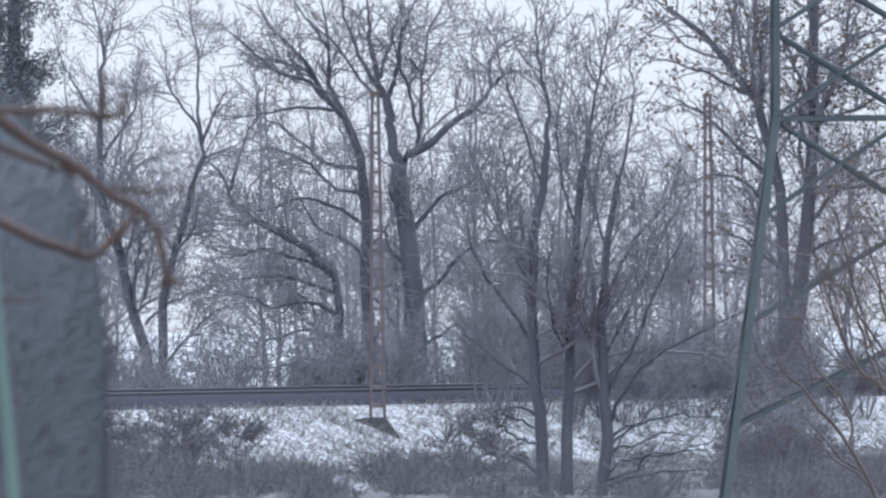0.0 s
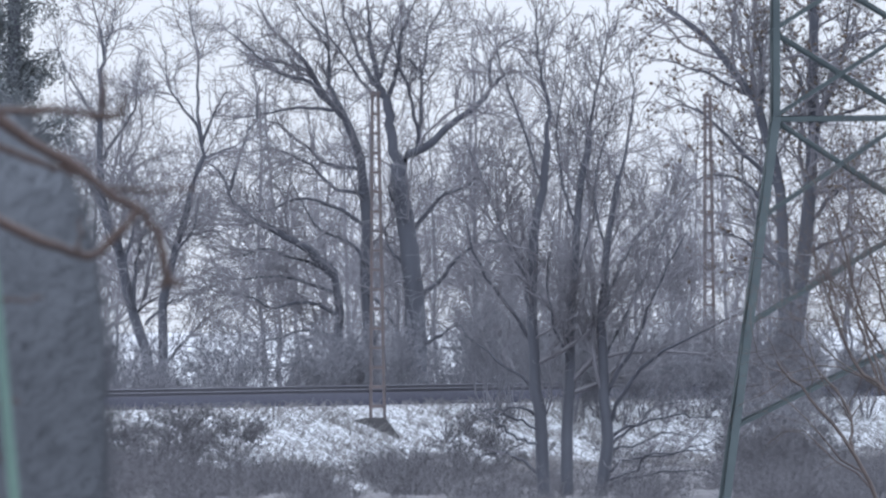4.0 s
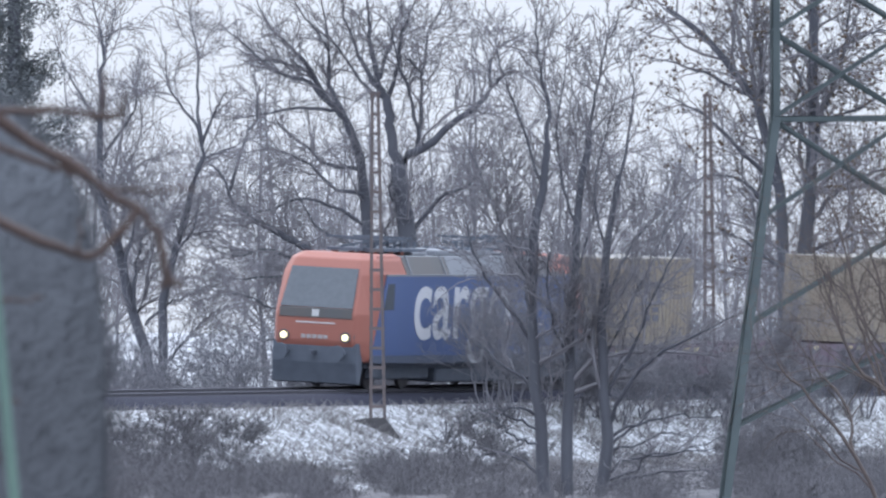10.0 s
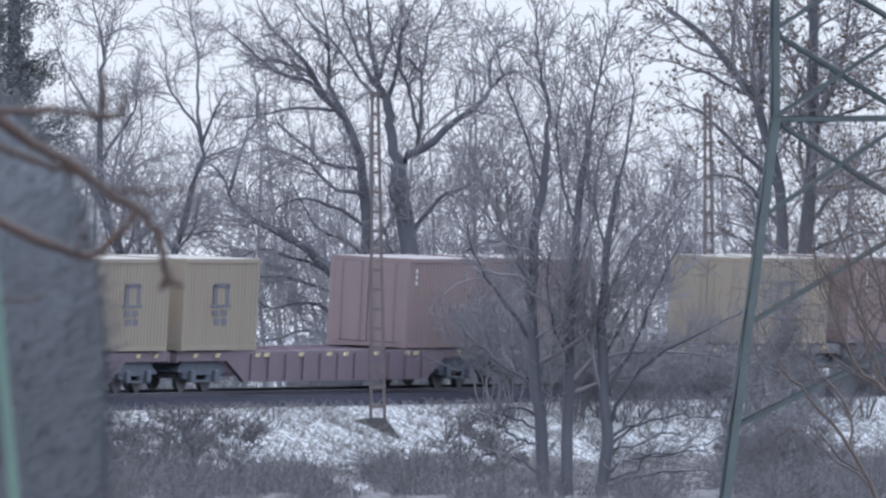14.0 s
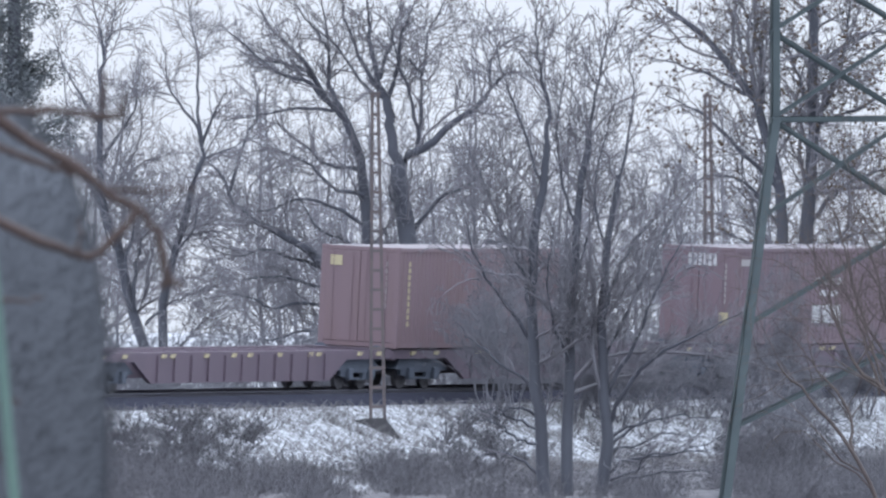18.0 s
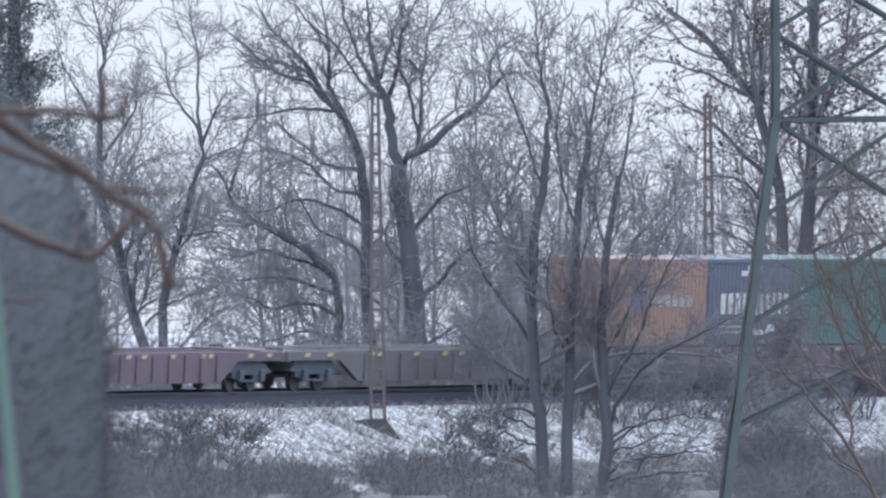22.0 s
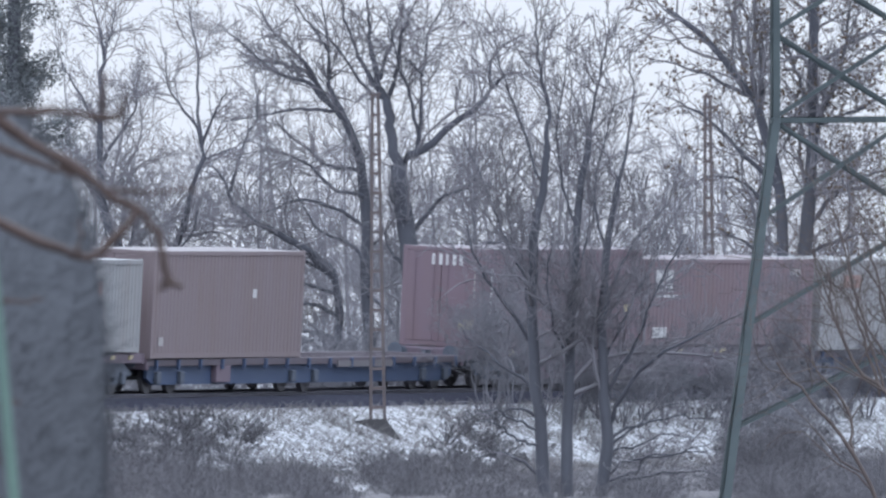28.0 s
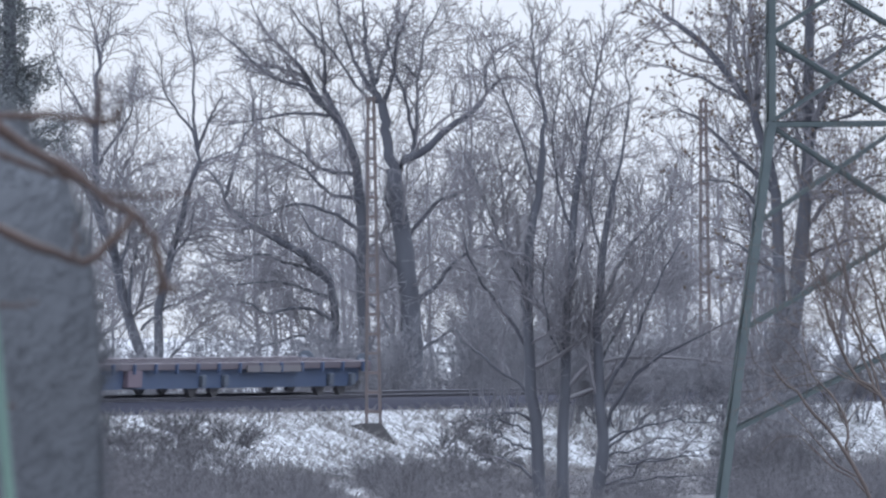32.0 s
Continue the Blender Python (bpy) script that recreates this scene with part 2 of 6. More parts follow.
def build_ground():
    xs = np.unique(np.concatenate([np.linspace(-2500, -60, 28), np.linspace(-60, -24, 13), np.linspace(-24, 24, 97), np.linspace(24, 60, 13), np.linspace(60, 2500, 28)]))
    ys = np.unique(np.concatenate([np.linspace(-150, 460, 40), np.linspace(460, 690, 420), np.linspace(690, 900, 40), np.linspace(900, 4800, 30)]))
    gx, gy = np.meshgrid(xs, ys)
    pts = np.stack([gx.ravel(), gy.ravel()], axis=1)
    ss = np.arange(-900, 760, 2.0)
    line = np.array([track(s) for s in ss])
    normal = np.stack([np.sin(line[:, 2]), -np.cos(line[:, 2])], axis=1)
    w = np.empty(len(pts))
    for k in range(0, len(pts), 4000):
        d = pts[k:k + 4000, None, :] - line[None, :, :2]
        i = np.argmin((d ** 2).sum(2), axis=1)
        dd = d[np.arange(len(i)), i]
        side = (dd * normal[i]).sum(1)
        w[k:k + 4000] = np.where(np.abs(side) > 60, np.sign(side) * np.sqrt((dd ** 2).sum(1)), side)
    rough = np.clip((np.abs(w) - 2.6) / 2, 0, 1) * (np.abs(pts[:, 0]) < 70)
    z = ground_height(w) + rough * (0.07 * np.sin(pts[:, 0] * 1.7 + pts[:, 1] * 0.9) + 0.06 * np.sin(pts[:, 0] * 3.1 - pts[:, 1] * 2.3) + 0.05 * np.random.RandomState(3).randn(len(pts)))
    nx = len(xs)
    i = (np.arange(len(ys) - 1)[:, None] * nx + np.arange(nx - 1)[None, :]).ravel()
    quads = np.stack([i, i + 1, i + nx + 1, i + nx], axis=1)
    me = quad_mesh("ground", np.column_stack([pts, z]), quads, SNOW)
    me.materials.append(FIELD)
    me.materials.append(FAR_SNOW)
    wq, cq = w[quads].mean(1), pts[quads].mean(1)
    wq = wq + 0.5 * np.sin(cq[:, 0] * 1.3 + cq[:, 1] * 0.21) + 0.35 * np.sin(cq[:, 0] * 2.9 - cq[:, 1] * 0.47)
    trodden = (np.abs(cq[:, 0] + 3.2 - (595 - cq[:, 1]) * 0.0154) < 0.22) & (cq[:, 1] > 525)
    wq = np.where(trodden & (wq > 0), 5.0, wq)
    me.polygons.foreach_set("material_index", np.where(wq > 6.6, 1, np.where(wq < -11, 2, 0)).astype(np.int32))
    tagged(new("ground", me), "snow-dusted ground with a low railway embankment", "ground", kind="structure")


build_ground()


def sweep(name, section, s0, s1, step, mat):
    """A closed section (side, up) drawn along the track."""
    ss = np.arange(s0, s1, step)
    verts, k = [], len(section)
    for s in ss:
        m = on_track(s)
        verts += [m @ Vector((0, a, b)) for a, b in section]
    i = np.arange(len(ss) - 1)[:, None] * k
    j = np.arange(k)[None, :]
    jn = (j + 1) % k
    quads = np.stack([i + j, i + jn, i + k + jn, i + k + j], axis=-1).reshape(-1, 4)
    return quad_mesh(name, verts, quads, mat)


bed = tagged(new("track_bed", sweep("track_bed", [(-2.5, -0.75), (2.55, -0.75), (2.45, -0.44), (1.6, -0.10), (-1.6, -0.10), (-2.45, -0.42)], -520, 620, 2.5, BALLAST)),
             "dark crushed-stone ballast bed of the railway", "track bed", kind="structure")
for side in (0.7525, -0.7525):
    rail = new("rail", sweep("rail", [(side - 0.075, -0.165), (side + 0.075, -0.165), (side + 0.02, -0.13), (side + 0.02, -0.05), (side + 0.036, -0.035), (side + 0.036, 0), (side - 0.036, 0), (side - 0.036, -0.035), (side - 0.02, -0.05), (side - 0.02, -0.13)], -520, 620, 2.5, RAIL_STEEL))
    rail.parent = bed
sleeper_bm = box(-0.13, 0.13, -1.3, 1.3, -0.27, -0.13, 0.02)
sleeper_me = bpy.data.meshes.new("sleeper")
sleeper_bm.to_mesh(sleeper_me)
sleeper_bm.free()
sleeper_me.materials.append(CONCRETE)
for k in range(-110, 90):
    ob = new("sleeper", sleeper_me)
    ob.parent = bed
    ob.matrix_world = on_track(k * 0.62)


def grass_patch(name, count, seed, w0, w1, s0, s1, label, height=0.35):
    """Dry stalks that stick out of the snow."""
    rs = np.random.RandomState(seed)
    base = []
    while len(base) < count:
        s, w = rs.uniform(s0, s1), rs.uniform(w0, w1)
        if noise.noise((s * 0.25, w * 0.5, seed)) + rs.uniform(-0.9, 0.9) < 0.0:
            continue
        x, y, a = track(s)
        base.append((x + w * math.sin(a), y - w * math.cos(a), float(ground_height(w)) - 0.05))
    base = np.array(base)
    lean = rs.randn(count, 3) * 0.75
    lean[:, 2] = 1
    h = height * rs.uniform(0.4, 1.3, count)[:, None]
    mid, tip = base + lean * h * 0.5, base + (lean + rs.randn(count, 3) * 0.25 * [1, 1, 0]) * h
    v, q = tubes(np.stack([base, mid, tip], 1), np.tile([0.012, 0.009, 0.003], (count, 1)))
    tagged(new(name, quad_mesh(name, v, q, GRASS)), label, "grass", kind="stuff")


grass_patch("dry_grass", 27000, 5, 2.6, 9.0, -48, 48, "dry frosted grass stalks on the embankment slope", 0.22)
grass_patch("dry_grass", 4000, 6, -9.0, -2.6, -48, 48, "dry frosted grass stalks beyond the track", 0.4)


# ---- trees ----
def limb(store, r0, r1, *points):
    store.append((r0, r1, np.array(points)))


def smooth(points, k, rs, jitter):
    """A curve through the given points, with small kinks."""
    p = np.asarray(points, float)
    p = np.vstack([2 * p[0] - p[1], p, 2 * p[-1] - p[-2]])
    seg = len(p) - 3
    out = []
    for t in np.linspace(0, seg - 1e-6, k):
        i, f = int(t), t - int(t)
        a, b, c, d = p[i:i + 4]
        out.append(0.5 * (2 * b + (c - a) * f + (2 * a - 5 * b + 4 * c - d) * f * f + (3 * b - a - 3 * c + d) * f ** 3))
    out = np.array(out)
    out[1:-1] += rs.randn(k - 2, 3) * jitter
    return out


def sprout(lines, radii, rs, count, length, angle, droop, k, r_tip, start=0.15, lift=0.25, thin=0.5, kink=0.27, airy=None, stems=0):
    """Side shoots on given lines: (n, k, 3) polylines. count: shoots in all; longer lines bear more."""
    n, kk, _ = lines.shape
    span = np.linalg.norm(lines[:, -1] - lines[:, 0], axis=1) + 1e-3
    bear = span if airy is None else span * np.interp(lines[:, kk // 2, 2], airy[:2], airy[2:])
    bear = bear * np.where(np.arange(n) < stems, 0.4, 1.0)
    i = rs.choice(n, count, p=bear / bear.sum())
    t = start + (1 - start) * rs.uniform(0, 1, count) ** 0.8
    f = t * (kk - 1)
    j = np.minimum(f.astype(int), kk - 2)
    f = (f - j)[:, None]
    at = lines[i, j] * (1 - f) + lines[i, j + 1] * f
    r = (radii[i, j][:, None] * (1 - f) + radii[i, j + 1][:, None] * f)[:, 0]
    d = lines[i, j + 1] - lines[i, j]
    d /= np.linalg.norm(d, axis=1, keepdims=True) + 1e-9
    e = rs.randn(count, 3)
    e -= d * (e * d).sum(1, keepdims=True)
    e /= np.linalg.norm(e, axis=1, keepdims=True) + 1e-9
    a = angle * rs.uniform(0.6, 1.4, count)[:, None]
    go = d * np.cos(a) + e * np.sin(a) + np.array([0, 0, lift])
    go /= np.linalg.norm(go, axis=1, keepdims=True)
    ln = length * span[i] * rs.uniform(0.5, 1.25, count) * (1.15 - 0.7 * t)
    out = [at]
    step = go
    for m in range(1, k):
        step = step + rs.randn(count, 3) * kink + np.array([0, 0, -droop / k])
        step /= np.linalg.norm(step, axis=1, keepdims=True)
        out.append(out[-1] + step * (ln / (k - 1))[:, None])
    r0 = np.minimum(r * thin, 0.008 + ln * 0.013)
    rad = r0[:, None] * np.linspace(1, 0, k) + r_tip * np.linspace(0, 1, k)
    return np.stack(out, 1), rad


def crown(limbs, rs, counts, tip=0.009, droop=0.0, lift=0.25, jitter=0.05, spread=0.46, airy=None, trunks=1, bare=0.18, fine=None):
    """Limb curves and three orders of twigs; fine: a count of thin shoots between two heights. Returns the limbs' curves and the twigs' vertices and faces."""
    k = 14
    main = np.stack([smooth(p, k, rs, jitter) for _, _, p in limbs])
    mrad = np.stack([np.linspace(a, b, k) if b > 0.1 or i < trunks else b * 0.3 + (a - b * 0.3) * np.linspace(1, 0, k) ** 0.85 for i, (a, b, _) in enumerate(limbs)])
    l1, r1 = sprout(main, mrad, rs, counts[0], spread, 0.85, droop, 7, tip * 1.2, bare, lift, airy=airy, stems=trunks)
    l2, r2 = sprout(l1, r1, rs, counts[1], 0.55, 0.8, droop, 5, tip, 0.1, lift * 0.8)
    l3, r3 = sprout(l2, r2, rs, counts[2], 0.62, 0.8, droop, 4, tip * 0.75, 0.1, lift * 0.6)
    sets = [tubes(l1, r1, 4), tubes(l2, r2, 3), tubes(l3, r3, 3)]
    if fine:
        inside = (l2[:, 2, 2] > fine[1]) & (l2[:, 2, 2] < fine[2])
        l4, r4 = sprout(l2[inside], r2[inside], rs, fine[0], 0.8, 0.9, droop, 4, tip * 0.5, 0.05, lift, thin=0.35)
        sets.append(tubes(l4, r4, 3))
    verts, quads, off = [], [], 0
    for v, q in sets:
        verts.append(v)
        quads.append(q + off)
        off += len(v)
    return main, mrad, np.vstack(verts), np.vstack(quads), l3


def tree(name, at, limbs, seed, counts, label, bark, twig=None, trunks=1, tip=0.009, lift=0.25, droop=0.0, category="tree", cones=0, group="", jitter=0.03, joined=False, spread=0.46, airy=None, bare=0.18, fine=None):
    rs = np.random.RandomState(seed)
    ob = thing(name, label, category, Matrix.Translation(at), group)
    main, mrad, v, q, ends = crown(limbs, rs, counts, tip, droop, lift, jitter, spread, airy, trunks, bare, fine)
    if joined:
        tv, tq = tubes(main[trunks:], mrad[trunks:], 4)
        v, q = np.vstack([v, tv]), np.vstack([q, tq + len(v)])
    for i in range(trunks if joined else len(limbs)):
        tv, tq = tubes(main[i:i + 1], mrad[i:i + 1], 8 if i < trunks else 6)
        piece = "limb" if i >= trunks else "stem" if joined and trunks > 1 else "trunk"
        o = new(piece, quad_mesh(piece, tv, tq, bark))
        o.parent = ob
    o = new("crown", quad_mesh("crown", v, q, twig or TWIG))
    o.parent = ob
    if cones:
        pick = rs.choice(len(ends), cones)
        c = ends[pick, rs.randint(1, 3, cones)]
        r = rs.uniform(0.03, 0.07, cones)[:, None]
        d = rs.randn(cones, 3)
        d /= np.linalg.norm(d, axis=1, keepdims=True)
        cv, cq = tubes(np.stack([c - d * r, c, c + d * r], 1), np.concatenate([r * 0.3, r * 0.8, r * 0.2], 1), 5)
        o = new("withered_leaves", quad_mesh("withered_leaves", cv, cq, LEAF_DEAD))
        o.parent = ob
    return ob


# oak
oak_at = (-0.760, 628.0, -0.971)
oak_limbs = []
limb(oak_limbs, 0.3600, 0.2229, (0.00, 0.00, 0.00), (-0.05, -0.10, 2.31), (-0.22, -0.21, 4.72), (-0.46, -0.28, 6.43), (-0.59, -0.34, 7.63))
limb(oak_limbs, 0.2057, 0.1200, (-1.41, 0.00, 0.01), (-1.52, 0.13, 3.01), (-1.57, 0.24, 5.76), (-1.69, 0.32, 7.73), (-2.16, 0.38, 8.98))
limb(oak_limbs, 0.1714, 0.0857, (-2.47, 0.00, 0.02), (-2.40, 0.07, 2.33), (-2.54, 0.13, 4.22), (-3.34, 0.17, 5.08))
limb(oak_limbs, 0.1886, 0.1371, (-0.56, -0.34, 7.29), (-0.79, -0.38, 8.66), (-0.92, -0.40, 9.52), (-1.12, -0.42, 9.90))
limb(oak_limbs, 0.1200, 0.0514, (-1.09, -0.42, 9.78), (-1.35, -0.42, 11.07), (-1.45, -0.42, 11.93), (-1.47, -0.43, 13.13))
limb(oak_limbs, 0.0857, 0.0514, (-1.19, -0.42, 9.95), (-1.66, -0.46, 10.81), (-2.08, -0.50, 11.76), (-2.30, -0.55, 12.96))
limb(oak_limbs, 0.0686, 0.0343, (-1.10, -0.42, 10.21), (-0.80, -0.29, 11.24), (-0.54, -0.18, 12.09), (-0.36, -0.07, 12.95))
limb(oak_limbs, 0.0514, 0.0343, (-1.29, -0.42, 9.66), (-1.92, -0.18, 10.47), (-2.52, 0.06, 11.33), (-3.28, 0.30, 12.03), (-3.96, 0.57, 12.97))
limb(oak_limbs, 0.0857, 0.0429, (-0.88, -0.40, 9.52), (-0.64, -0.72, 10.46), (-0.42, -1.09, 11.57), (-0.20, -1.27, 12.09), (0.21, -1.58, 12.94))
limb(oak_limbs, 0.0686, 0.0343, (0.06, 0.00, 8.14), (-0.05, -0.39, 9.17), (-0.38, -0.80, 10.20), (-0.63, -1.14, 11.06), (-0.79, -1.59, 12.26))
limb(oak_limbs, 0.0686, 0.0343, (-0.06, 0.00, 7.89), (0.13, 0.44, 9.51), (0.26, 0.81, 10.88), (0.40, 1.04, 11.74), (1.06, 1.41, 12.93))
limb(oak_limbs, 0.0514, 0.0257, (0.18, -0.80, 10.28), (-0.15, -0.83, 10.72), (-0.55, -0.85, 10.98))
limb(oak_limbs, 0.1714, 0.0686, (-0.53, -0.34, 7.03), (-0.28, -0.31, 7.89), (0.37, -0.29, 8.23), (1.06, -0.26, 8.82), (1.93, -0.22, 9.46), (2.27, -0.20, 10.01), (2.28, -0.18, 10.87), (3.31, -0.14, 11.55))
limb(oak_limbs, 0.0686, 0.0343, (2.24, -0.20, 9.93), (2.79, -0.48, 10.35), (3.39, -0.72, 10.43))
limb(oak_limbs, 0.1029, 0.0514, (-2.11, 0.38, 8.91), (-2.53, 0.34, 9.71), (-2.66, 0.32, 10.22), (-2.67, 0.26, 11.42), (-2.91, 0.19, 12.97))
limb(oak_limbs, 0.1029, 0.0429, (-2.23, 0.38, 9.05), (-2.84, 0.54, 9.74), (-3.21, 0.69, 10.48), (-3.72, 0.83, 11.09), (-4.40, 1.00, 11.78), (-4.90, 1.20, 12.81))
limb(oak_limbs, 0.0857, 0.0343, (-2.75, 0.54, 9.57), (-3.30, 0.37, 10.14), (-4.24, 0.16, 10.41), (-5.09, -0.09, 11.18), (-6.02, -0.36, 11.96))
limb(oak_limbs, 0.0686, 0.0343, (-2.91, 0.54, 9.79), (-3.11, 0.71, 10.22), (-3.72, 0.98, 10.66), (-4.83, 1.39, 10.92), (-5.77, 1.74, 11.27))
limb(oak_limbs, 0.0686, 0.0309, (-2.45, 0.38, 9.28), (-3.05, 0.57, 9.37), (-4.07, 0.90, 9.29), (-4.93, 1.18, 9.13), (-6.05, 1.55, 8.96))
limb(oak_limbs, 0.0514, 0.0257, (-2.65, 0.06, 11.08), (-3.11, -0.25, 11.77), (-3.71, -0.64, 12.63))
limb(oak_limbs, 0.1371, 0.0514, (-2.54, 0.13, 4.22), (-3.34, -0.31, 5.08), (-4.11, -0.64, 5.47), (-5.13, -1.09, 6.09), (-5.69, -1.39, 6.65), (-5.89, -1.67, 7.33), (-6.49, -1.95, 7.77))
limb(oak_limbs, 0.0686, 0.0343, (-5.72, -1.39, 6.73), (-5.37, -1.36, 7.84), (-4.85, -1.31, 9.21), (-4.75, -1.28, 10.07))
limb(oak_limbs, 0.0686, 0.0343, (-1.69, 0.32, 7.47), (-2.72, 0.69, 7.65), (-3.74, 1.14, 8.43), (-4.76, 1.57, 9.12))
limb(oak_limbs, 0.0686, 0.0343, (-1.61, 0.00, 6.70), (-2.55, -0.09, 6.96), (-3.40, -0.20, 7.74), (-4.43, -0.31, 8.09), (-5.63, -0.42, 7.93))
limb(oak_limbs, 0.0686, 0.0343, (-1.57, 0.24, 5.76), (-2.38, 0.02, 6.28), (-3.58, -0.26, 6.59), (-4.61, -0.51, 6.26), (-5.64, -0.74, 6.47))
limb(oak_limbs, 0.0686, 0.0343, (-2.54, 0.13, 4.39), (-3.43, 0.08, 4.66), (-4.62, -0.00, 5.09), (-5.48, -0.06, 4.84), (-6.68, -0.14, 5.28))
limb(oak_limbs, 0.0686, 0.0343, (-2.44, 0.00, 3.02), (-3.44, -0.41, 3.46), (-4.47, -0.80, 3.29), (-5.49, -1.22, 3.73), (-6.86, -1.75, 3.40))
limb(oak_limbs, 0.0686, 0.0309, (-2.42, 0.07, 2.33), (-3.27, -0.13, 2.60), (-4.64, -0.44, 2.35), (-6.01, -0.74, 2.53))
limb(oak_limbs, 0.0686, 0.0309, (-2.42, 0.00, 1.48), (-3.45, -0.05, 1.66), (-4.48, -0.10, 1.41), (-5.85, -0.17, 1.50))
limb(oak_limbs, 0.0686, 0.0309, (-2.49, 0.13, 3.71), (-3.43, 0.13, 4.06), (-4.29, 0.13, 4.23), (-5.49, 0.12, 4.16), (-6.51, 0.12, 4.42))
limb(oak_limbs, 0.0686, 0.0343, (-1.51, 0.00, 3.70), (-0.87, -0.20, 3.01), (-0.62, -0.43, 1.98))
limb(oak_limbs, 0.0686, 0.0343, (-1.54, 0.00, 4.56), (-2.05, -0.18, 5.24), (-3.07, -0.43, 5.77), (-3.75, -0.73, 6.97))
limb(oak_limbs, 0.1029, 0.0343, (-0.09, 0.00, 3.34), (0.60, -0.22, 4.02), (1.55, -0.53, 5.04), (2.75, -0.81, 5.38))
limb(oak_limbs, 0.0857, 0.0343, (-0.30, 0.00, 5.40), (0.70, -0.05, 6.59), (1.74, -0.09, 7.10), (2.43, -0.14, 8.47))
limb(oak_limbs, 0.0686, 0.0343, (-0.37, 0.00, 5.75), (-0.84, -0.19, 6.78), (-0.66, -0.31, 7.46))
limb(oak_limbs, 0.0686, 0.0343, (-0.05, -0.10, 1.97), (1.02, -0.59, 2.65), (2.05, -0.98, 2.81))
limb(oak_limbs, 0.0686, 0.0343, (-0.17, -0.21, 4.37), (-0.85, 0.05, 5.06), (-1.18, 0.39, 6.27))
# ash
ash_at = (-8.592, 618.0, -0.912)
ash_limbs = []
limb(ash_limbs, 0.202, 0.084, (-0.02, 0.00, 0.00), (-0.15, 0.07, 0.78), (-0.31, 0.14, 1.66), (-0.74, 0.21, 3.26), (-1.03, 0.29, 4.87), (-1.43, 0.36, 6.05), (-1.62, 0.43, 7.57), (-1.61, 0.50, 9.01))
limb(ash_limbs, 0.169, 0.076, (0.12, 0.00, -0.00), (0.14, -0.19, 0.78), (0.19, -0.38, 1.99), (0.30, -0.56, 3.34), (0.43, -0.75, 4.35), (0.69, -0.94, 5.19), (0.96, -1.12, 6.19), (1.22, -1.31, 7.03), (1.51, -1.50, 7.79))
limb(ash_limbs, 0.084, 0.025, (-1.61, 0.50, 8.93), (-1.57, 0.75, 10.11), (-1.53, 1.00, 11.13), (-1.73, 1.25, 11.98), (-1.93, 1.50, 12.91))
limb(ash_limbs, 0.051, 0.017, (-1.53, 0.80, 10.95), (-1.23, 1.40, 11.81), (-1.13, 2.00, 12.74))
limb(ash_limbs, 0.051, 0.017, (-1.61, 0.50, 8.67), (-2.15, 0.17, 9.60), (-2.65, -0.17, 10.44), (-3.02, -0.50, 11.54))
limb(ash_limbs, 0.051, 0.017, (-1.55, 0.40, 7.66), (-1.01, 0.05, 8.58), (-0.51, -0.30, 9.25), (-0.54, -0.65, 9.92), (-0.22, -1.00, 10.84))
limb(ash_limbs, 0.059, 0.017, (1.51, -1.50, 7.74), (1.35, -1.70, 8.51), (0.91, -1.90, 9.22), (0.49, -2.10, 9.72), (0.37, -2.30, 10.56), (0.24, -2.50, 11.57))
limb(ash_limbs, 0.059, 0.017, (1.43, -1.50, 8.29), (1.32, -1.25, 9.56), (1.33, -1.00, 10.74), (1.13, -0.75, 11.76), (1.07, -0.50, 12.69))
limb(ash_limbs, 0.059, 0.017, (1.45, -1.50, 8.12), (1.70, -2.00, 8.84), (2.01, -2.50, 9.37), (2.30, -3.00, 9.90))
limb(ash_limbs, 0.051, 0.017, (1.51, -1.50, 7.70), (2.15, -0.75, 7.94), (3.02, 0.00, 8.38))
limb(ash_limbs, 0.059, 0.025, (0.37, -0.50, 3.84), (0.64, -1.00, 4.85), (1.12, -1.50, 5.52), (1.34, -2.00, 6.52))
limb(ash_limbs, 0.076, 0.025, (-0.70, 0.00, 3.21), (-0.60, 0.38, 4.36), (-0.43, 0.75, 5.20), (-0.12, 1.12, 6.05), (0.25, 1.50, 6.64))
limb(ash_limbs, 0.067, 0.025, (-0.77, 0.00, 3.35), (-0.89, -0.25, 4.53), (-0.64, -0.50, 5.54), (-0.80, -0.75, 6.38), (-0.99, -1.00, 7.39))
limb(ash_limbs, 0.051, 0.017, (-0.30, 0.00, 2.75), (0.42, -0.50, 3.39), (1.27, -1.00, 3.73), (2.21, -1.50, 4.03))
limb(ash_limbs, 0.051, 0.017, (-0.07, 0.00, 1.23), (0.92, -0.83, 2.32), (1.61, -1.67, 2.99), (2.30, -2.50, 3.35))
limb(ash_limbs, 0.051, 0.017, (-1.06, 0.00, 4.95), (-1.43, 0.33, 5.38), (-1.76, 0.67, 6.73), (-2.10, 1.00, 7.58))
limb(ash_limbs, 0.042, 0.017, (-1.42, 0.00, 5.97), (-1.94, 1.00, 6.90), (-2.45, 2.00, 8.27))
